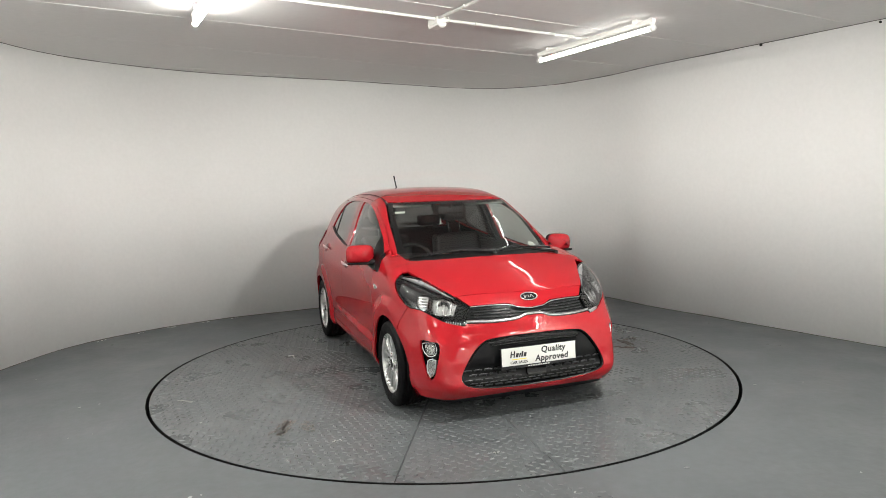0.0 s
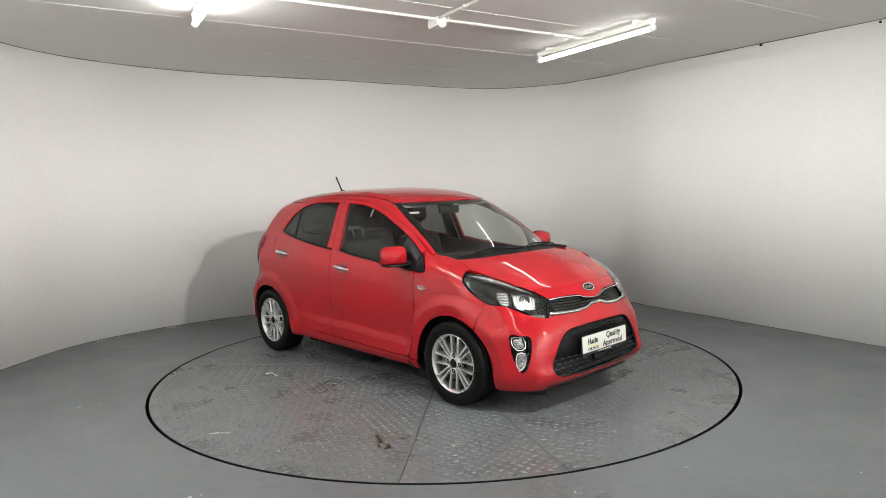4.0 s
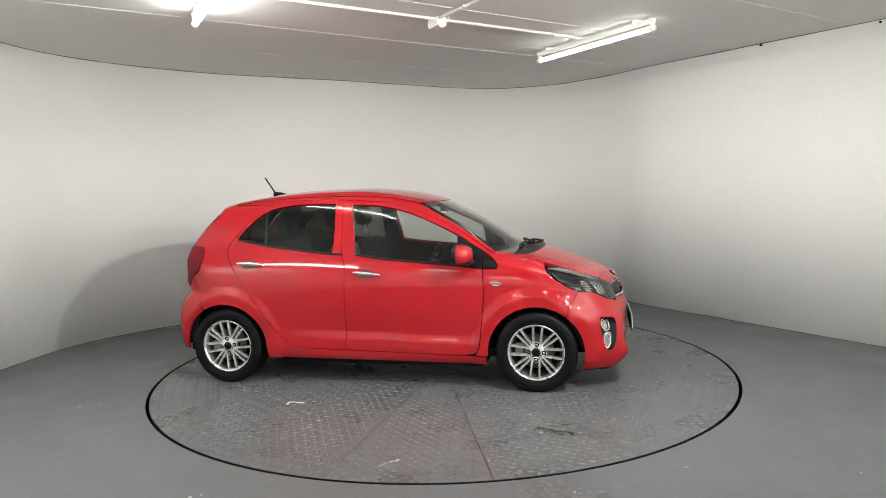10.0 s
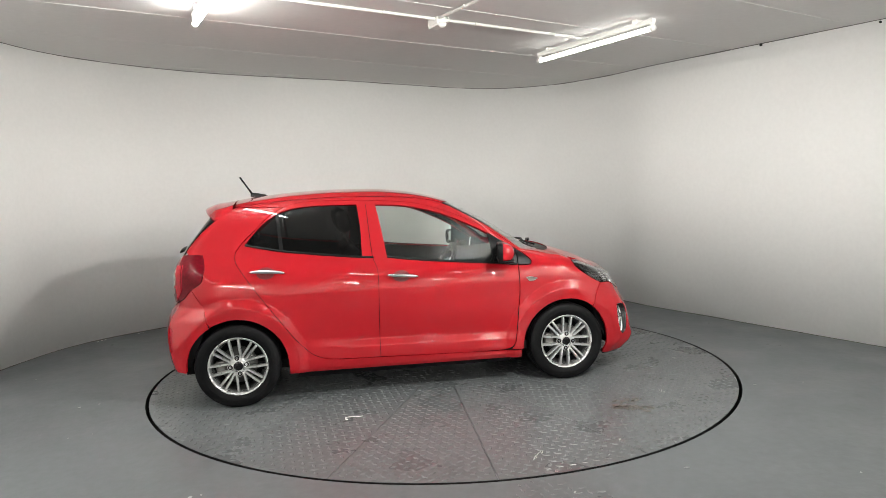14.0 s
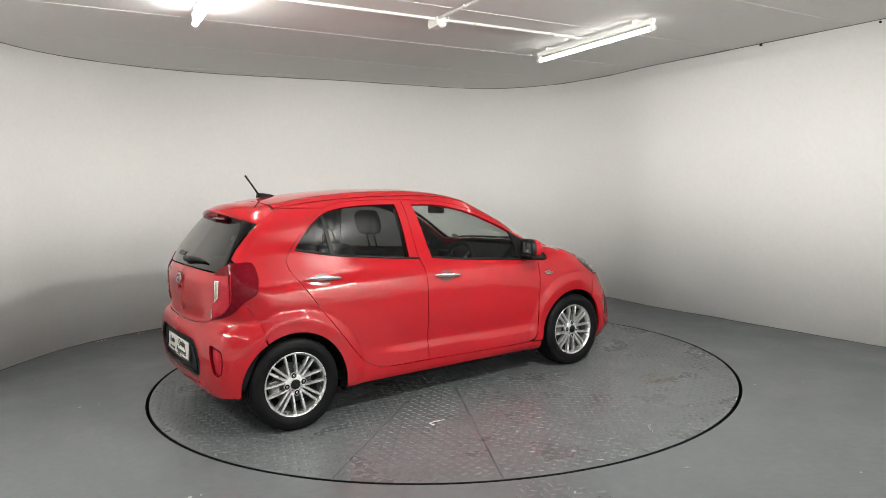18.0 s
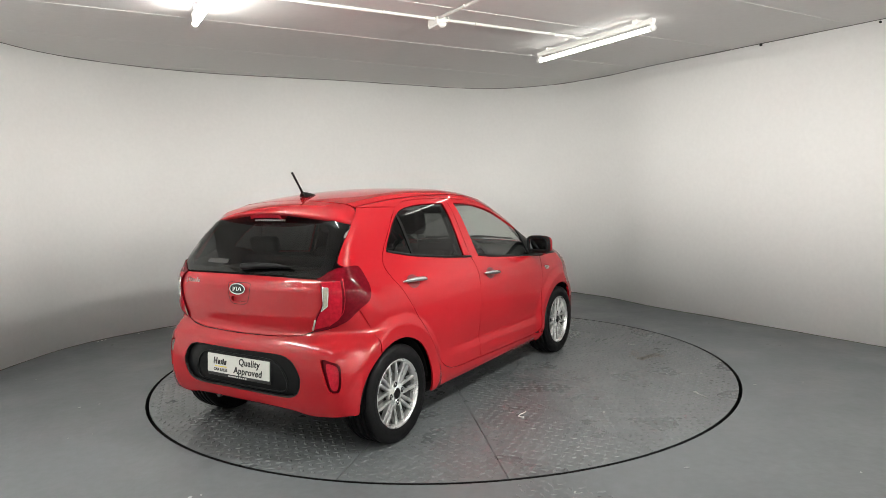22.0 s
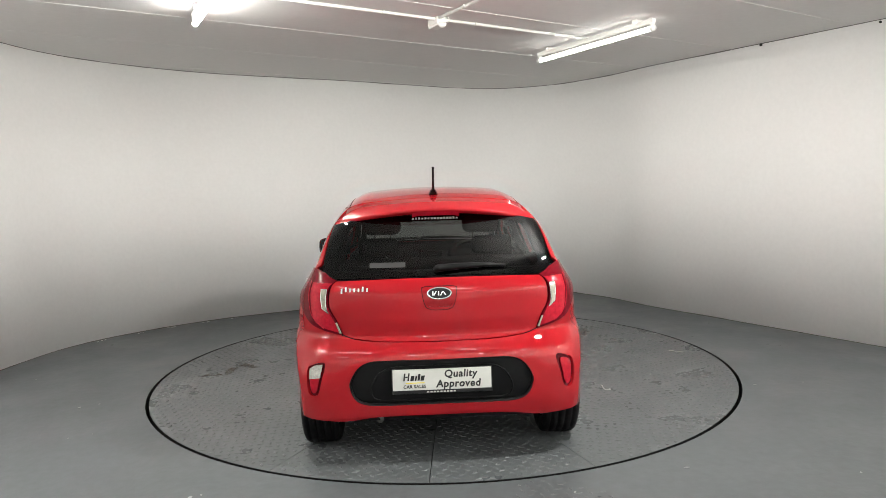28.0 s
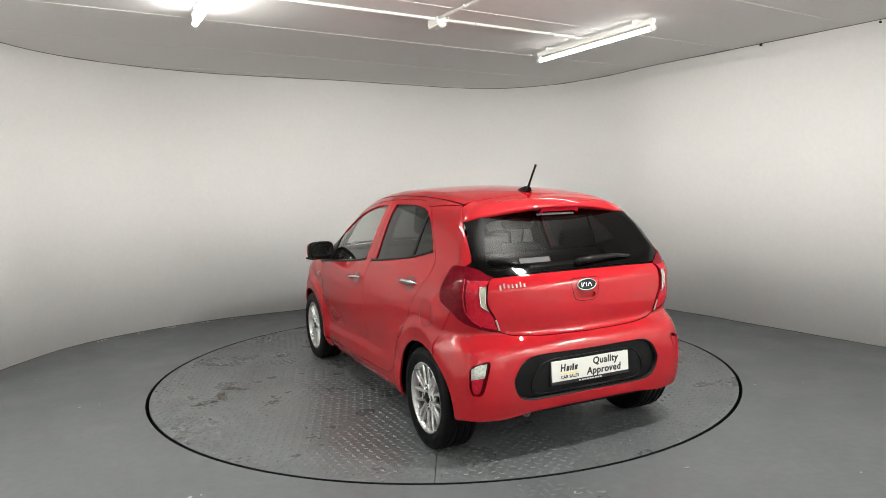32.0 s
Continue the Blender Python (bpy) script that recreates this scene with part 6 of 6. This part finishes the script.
# model lettering as plain bright strokes
for i, (h, dz) in enumerate(((0.034, -0.006), (0.030, 0.002), (0.022, -0.002), (0.022, -0.002), (0.022, -0.002), (0.032, 0.003), (0.022, -0.002))):
    y = 0.515 - i * 0.0225
    q, n = cast("rear", [(-y, 0.958 + dz)], 0.0)
    b = put("model_stroke", *box_vf((-0.004, -h * 0.42, 0), (0.004, h * 0.42, 0.004)), SATIN_DIM, tailgate)
    b.matrix_basis = Matrix.Translation(q[0]) @ Vector(n[0]).to_track_quat("Z", "Y").to_matrix().to_4x4()
# web address as plain pale bars on the rear window, and two stickers
rng = random.Random(8)
for i in range(15):
    y = 0.126 - i * 0.0175
    tall, wide_bar = rng.choice((0.006, 0.0085, 0.0105)), rng.uniform(0.0042, 0.0066)
    q, n = cast("rear", [(-y, 1.3105)], 0.004)
    b = put("sticker_stroke", *box_vf((-wide_bar, -0.006, 0), (wide_bar, tall - 0.002, 0.001)), PLATE_WHITE, rear_window)
    b.matrix_basis = Matrix.Translation(q[0]) @ Vector(n[0]).to_track_quat("Z", "Y").to_matrix().to_4x4()
GREYISH = mat("grey_sticker", (0.03, 0.03, 0.03), 0.6)
q, n = cast("rear", [(-0.27, 1.075)], 0.004)
b = put("window_sticker", *box_vf((-0.095, -0.016, 0), (0.095, 0.016, 0.001)), GREYISH, rear_window, "faint grey sticker")
b.matrix_basis = Matrix.Translation(q[0]) @ Vector(n[0]).to_track_quat("Z", "Y").to_matrix().to_4x4()
q, n = cast("top", [(0.50, -0.46)], -0.008)
b = put("windscreen_sticker", *box_vf((-0.040, -0.014, 0), (0.040, 0.014, 0.001)), PLATE_WHITE, windscreen, "small white sticker")
b.matrix_basis = Matrix.Translation(q[0]) @ Vector(n[0]).to_track_quat("Z", "Y").to_matrix().to_4x4()
q, n = cast("top", [(0.93, 0.47)], -0.008)
v, f = lathe([(0.0, 0.0), (0.034, 0.0), (0.034, 0.001)], 20, "z")
b = put("windscreen_disc", v, f, PLATE_WHITE, windscreen, "round paper disc on the windscreen")
b.matrix_basis = Matrix.Translation(q[0]) @ Vector(n[0]).to_track_quat("Z", "Y").to_matrix().to_4x4()


# ---- edges of the room: a dark strip for the shadow gap under the ceiling, a dark line at the wall foot with chipped paint
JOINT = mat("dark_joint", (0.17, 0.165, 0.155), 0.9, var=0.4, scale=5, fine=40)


def ribbon(name, line, z0, z1, off, label):
    vs, fs = [], []
    pts = [Vector((q[0], q[1], 0)) for q in line]
    for i, q in enumerate(pts):
        d = (pts[min(i + 1, len(pts) - 1)] - pts[max(i - 1, 0)]).normalized()
        inn = Vector((d.y, -d.x, 0)) * off
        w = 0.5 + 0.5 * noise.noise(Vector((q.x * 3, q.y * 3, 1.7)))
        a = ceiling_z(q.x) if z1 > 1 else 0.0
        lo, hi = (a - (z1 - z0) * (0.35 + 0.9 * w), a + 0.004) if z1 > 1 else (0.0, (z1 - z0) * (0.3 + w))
        vs += [(q.x + inn.x, q.y + inn.y, lo), (q.x + inn.x, q.y + inn.y, hi), (q.x - inn.x, q.y - inn.y, lo)]
    for i in range(len(pts) - 1):
        a, b = 3 * i, 3 * i + 3
        fs += [(a, a + 1, b + 1, b), (a, b, b + 2, a + 2)]
    tagged(put(name, vs, fs, JOINT), label, "trim", kind="structure")


ribbon("trim", spline(PLAN, 14), 2.803, 2.812, 0.003, "dark uneven joint between wall and ceiling")
ribbon("foot_line", spline(PLAN, 14), 0.0, 0.009, 0.003, "dark uneven line along the wall foot")


def blot(name, x, y, sx, sy, material, label, category, seed, thick=0.001, rz=0.0, parts=1, z=0.0):
    """A small flat ragged scrap or smear lying on the ground."""
    rng = random.Random(seed)
    vs, fs = [], []
    for p in range(parts):
        cx, cy = (0, 0) if parts == 1 else (rng.uniform(-sx, sx), rng.uniform(-sy, sy))
        k = 1.0 if parts == 1 else rng.uniform(0.08, 0.30)
        n, b = 11, len(vs)
        for i in range(n):
            w = 2 * math.pi * i / n
            r = rng.uniform(0.55, 1.1)
            vs.append((cx + sx * k * r * math.cos(w), cy + sy * k * r * math.sin(w), thick))
        for i in range(n):
            q = vs[b + i]
            vs.append((q[0], q[1], 0.0))
        fs.append(tuple(range(b, b + n)))
        fs += [(b + i, b + n + i, b + n + (i + 1) % n, b + (i + 1) % n) for i in range(n)]
    ob = put(name, vs, fs, material, at=pose(x, y, z + 0.0004, 0, 0, rz))
    return tagged(ob, label, category)


CHIP = mat("grey_white_chip", (0.42, 0.42, 0.41), 0.7)
SCRAPS = [(-2.59, -0.87, 0.022, 0.012), (-2.48, -0.81, 0.016, 0.010), (-1.27, -2.36, 0.045, 0.018), (-1.22, -2.33, 0.02, 0.01), (2.24, -0.81, 0.020, 0.008), (1.25, -2.18, 0.028, 0.008), (-2.34, -1.48, 0.010, 0.008),
          (2.08, -2.30, 0.012, 0.010), (-2.22, -1.42, 0.008, 0.006), (0.36, -2.33, 0.014, 0.006), (2.6, -0.79, 0.008, 0.008), (0.62, -2.42, 0.02, 0.01), (-3.35, -0.1, 0.012, 0.008), (-1.1, -2.4, 0.012, 0.008)]
for i, (x, y, a, b) in enumerate(SCRAPS):
    tagged(blot("paint_chip", x, y, a * 0.6, b * 0.6, CHIP, "small white paint chip lying on the floor", "paint chip", 10 + i, 0.002, 37 * i), group="chips on the floor")
for i, (x, y, a, b) in enumerate(((-3.02, 1.90, 0.10, 0.02), (-3.25, 1.66, 0.05, 0.015), (-2.72, 2.14, 0.06, 0.012), (-2.45, 2.36, 0.05, 0.012), (-3.50, 1.32, 0.06, 0.014))):
    tagged(blot("plaster_crumb", x, y, a, b, FLAKE, "white plaster crumbs along the wall foot", "plaster crumbs", 40 + i, 0.004, 40 + 8 * i, 5), group="crumbs at the wall foot")
DARKSPOT = mat("dark_spot", (0.03, 0.03, 0.032), 0.6)
for i, (x, y, a) in enumerate(((1.95, 1.75, 0.018), (2.75, 1.30, 0.012), (2.36, 0.72, 0.010), (2.9, 0.35, 0.012), (2.98, 0.30, 0.01), (-3.3, 1.1, 0.02), (1.62, -1.2, 0.007), (0.7, -2.5, 0.008))):
    tagged(blot("dark_spot", x, y, a, a * 0.6, DARKSPOT, "small dark scuff on the grey floor", "scuff", 60 + i), group="scuffs on the floor")
# nail heads and marks on the wall by the ceiling
for x, y, z, r in ((3.155, 1.118, 2.755, 0.013), (3.716, 0.198, 2.742, 0.010), (3.781, 0.088, 2.750, 0.010)):
    v, f = lathe([(0.0, -0.012), (r, -0.008), (r, 0.004)], 12)
    tagged(put("wall_plug", v, f, DARKSPOT, at=pose(x, y, z, 0, 0, 122)), "small dark plug in the wall under the ceiling", "wall plug", group="plugs in the wall")


def rough_patch():
    """A worn tread plate let into the floor beside the table."""
    root = tagged(new("drain_cover"), "worn tread plate cover let into the grey floor", "drain cover")
    root.matrix_basis = pose(0.56, -2.46, 0.0, 0, 0, -28)
    rng = random.Random(5)
    vs, fs = [], []
    for i in range(9):
        for k in range(4):
            x, y = -0.20 + 0.050 * i + 0.0 * k, -0.09 + 0.06 * k + (0.03 if i % 2 else 0)
            a = 0.7 if i % 2 else -0.7
            ca, sa, b, h = math.cos(a), math.sin(a), len(vs), 0.0030 * rng.uniform(0.4, 1)
            for sc, z in ((1.0, 0.0003), (0.6, h)):
                for u, w in ((-0.024, 0), (0, -0.009), (0.024, 0), (0, 0.009)):
                    vs.append((x + (u * ca - w * sa) * sc, y + (u * sa + w * ca) * sc, z))
            fs.append((b + 4, b + 5, b + 6, b + 7))
            fs += [(b + q, b + (q + 1) % 4, b + 4 + (q + 1) % 4, b + 4 + q) for q in range(4)]
    put("tread", vs, fs, TREAD, root)["kind"] = "stuff"


rough_patch()

# what lies on the table and turns with it
ON_TABLE = []


def bent_wire():
    v, f = ring_tube([(-0.045, -0.03, 0.004), (-0.05, 0.0, 0.004), (-0.02, 0.01, 0.005), (0.04, 0.012, 0.004), (0.06, 0.02, 0.004)], 0.0035, 6)
    root = tagged(new("plastic_tie"), "bent white plastic tie lying on the turntable", "plastic tie")
    put("strap", v, f, FLAKE, root, smooth=True, at=pose(-0.83, -1.13, 0.002, 0, 0, -10))
    part("head", box_bm(0.014, 0.012, 0.008, (0, 0, 0), 0.002), FLAKE, root, at=pose(-0.875, -1.155, 0.005, 0, 0, 20))
    return root


ON_TABLE.append(bent_wire())
FAINT = mat("faint_stain", (0.140, 0.126, 0.114), 0.34, var=0.3, scale=40, fine=150)
STAIN = mat("brown_stain", (0.072, 0.053, 0.044), 0.42, var=0.4, scale=40, fine=150)
RUSTY = "brown rust smear on the tread plate"
PALE_BIT = "small pale chip on the tread plate"
for i, (x, y, a, b, m, lab, cat, n, th) in enumerate((
        (0.04, 1.78, 0.11, 0.032, STAIN, RUSTY, "stain", 34, 0.0046), (0.20, 1.67, 0.10, 0.026, STAIN, RUSTY, "stain", 30, 0.0046), (-0.06, 1.90, 0.07, 0.026, STAIN, RUSTY, "stain", 20, 0.0046),
        (0.98, -1.45, 0.12, 0.05, FAINT, "faint brown smear on the tread plate", "stain", 36, 0.0046), (1.02, -1.30, 0.10, 0.04, FAINT, "faint brown smear on the tread plate", "stain", 24, 0.0046),
        (1.34, -1.17, 0.030, 0.020, CHIP, PALE_BIT, "paint chip", 5, 0.0052), (1.89, -0.39, 0.020, 0.012, CHIP, PALE_BIT, "paint chip", 5, 0.0052), (-0.54, -1.57, 0.010, 0.007, CHIP, PALE_BIT, "paint chip", 1, 0.0052),
        (0.65, -1.93, 0.009, 0.006, CHIP, PALE_BIT, "paint chip", 1, 0.0052), (-2.08, -0.18, 0.014, 0.007, CHIP, PALE_BIT, "paint chip", 2, 0.0052), (0.12, -2.03, 0.010, 0.060, CHIP, "pale scrape on the tread plate", "scrape", 9, 0.0050),
        (-0.43, 1.92, 0.014, 0.009, DARKSPOT, "small dark scuff on the tread plate", "scuff", 1, 0.005), (-0.92, 1.40, 0.011, 0.008, DARKSPOT, "small dark scuff on the tread plate", "scuff", 1, 0.005))):
    root = tagged(new(cat.replace(" ", "_")), lab, cat, group="bits on the turntable")
    ob = blot("patch", x, y, a, b, m, lab, cat, 80 + i, th, 50 * i, n)
    for k in ("label", "category"):
        del ob[k]
    ob.parent = root
    ON_TABLE.append(root)
MOVING = [table, car] + ON_TABLE


def motions():
    rows = [(float(t), pose(0, 0, 0, 0, 0, turn(t))) for t in range(0, 33)]
    for thing in MOVING:
        walk(thing, rows)


motions()
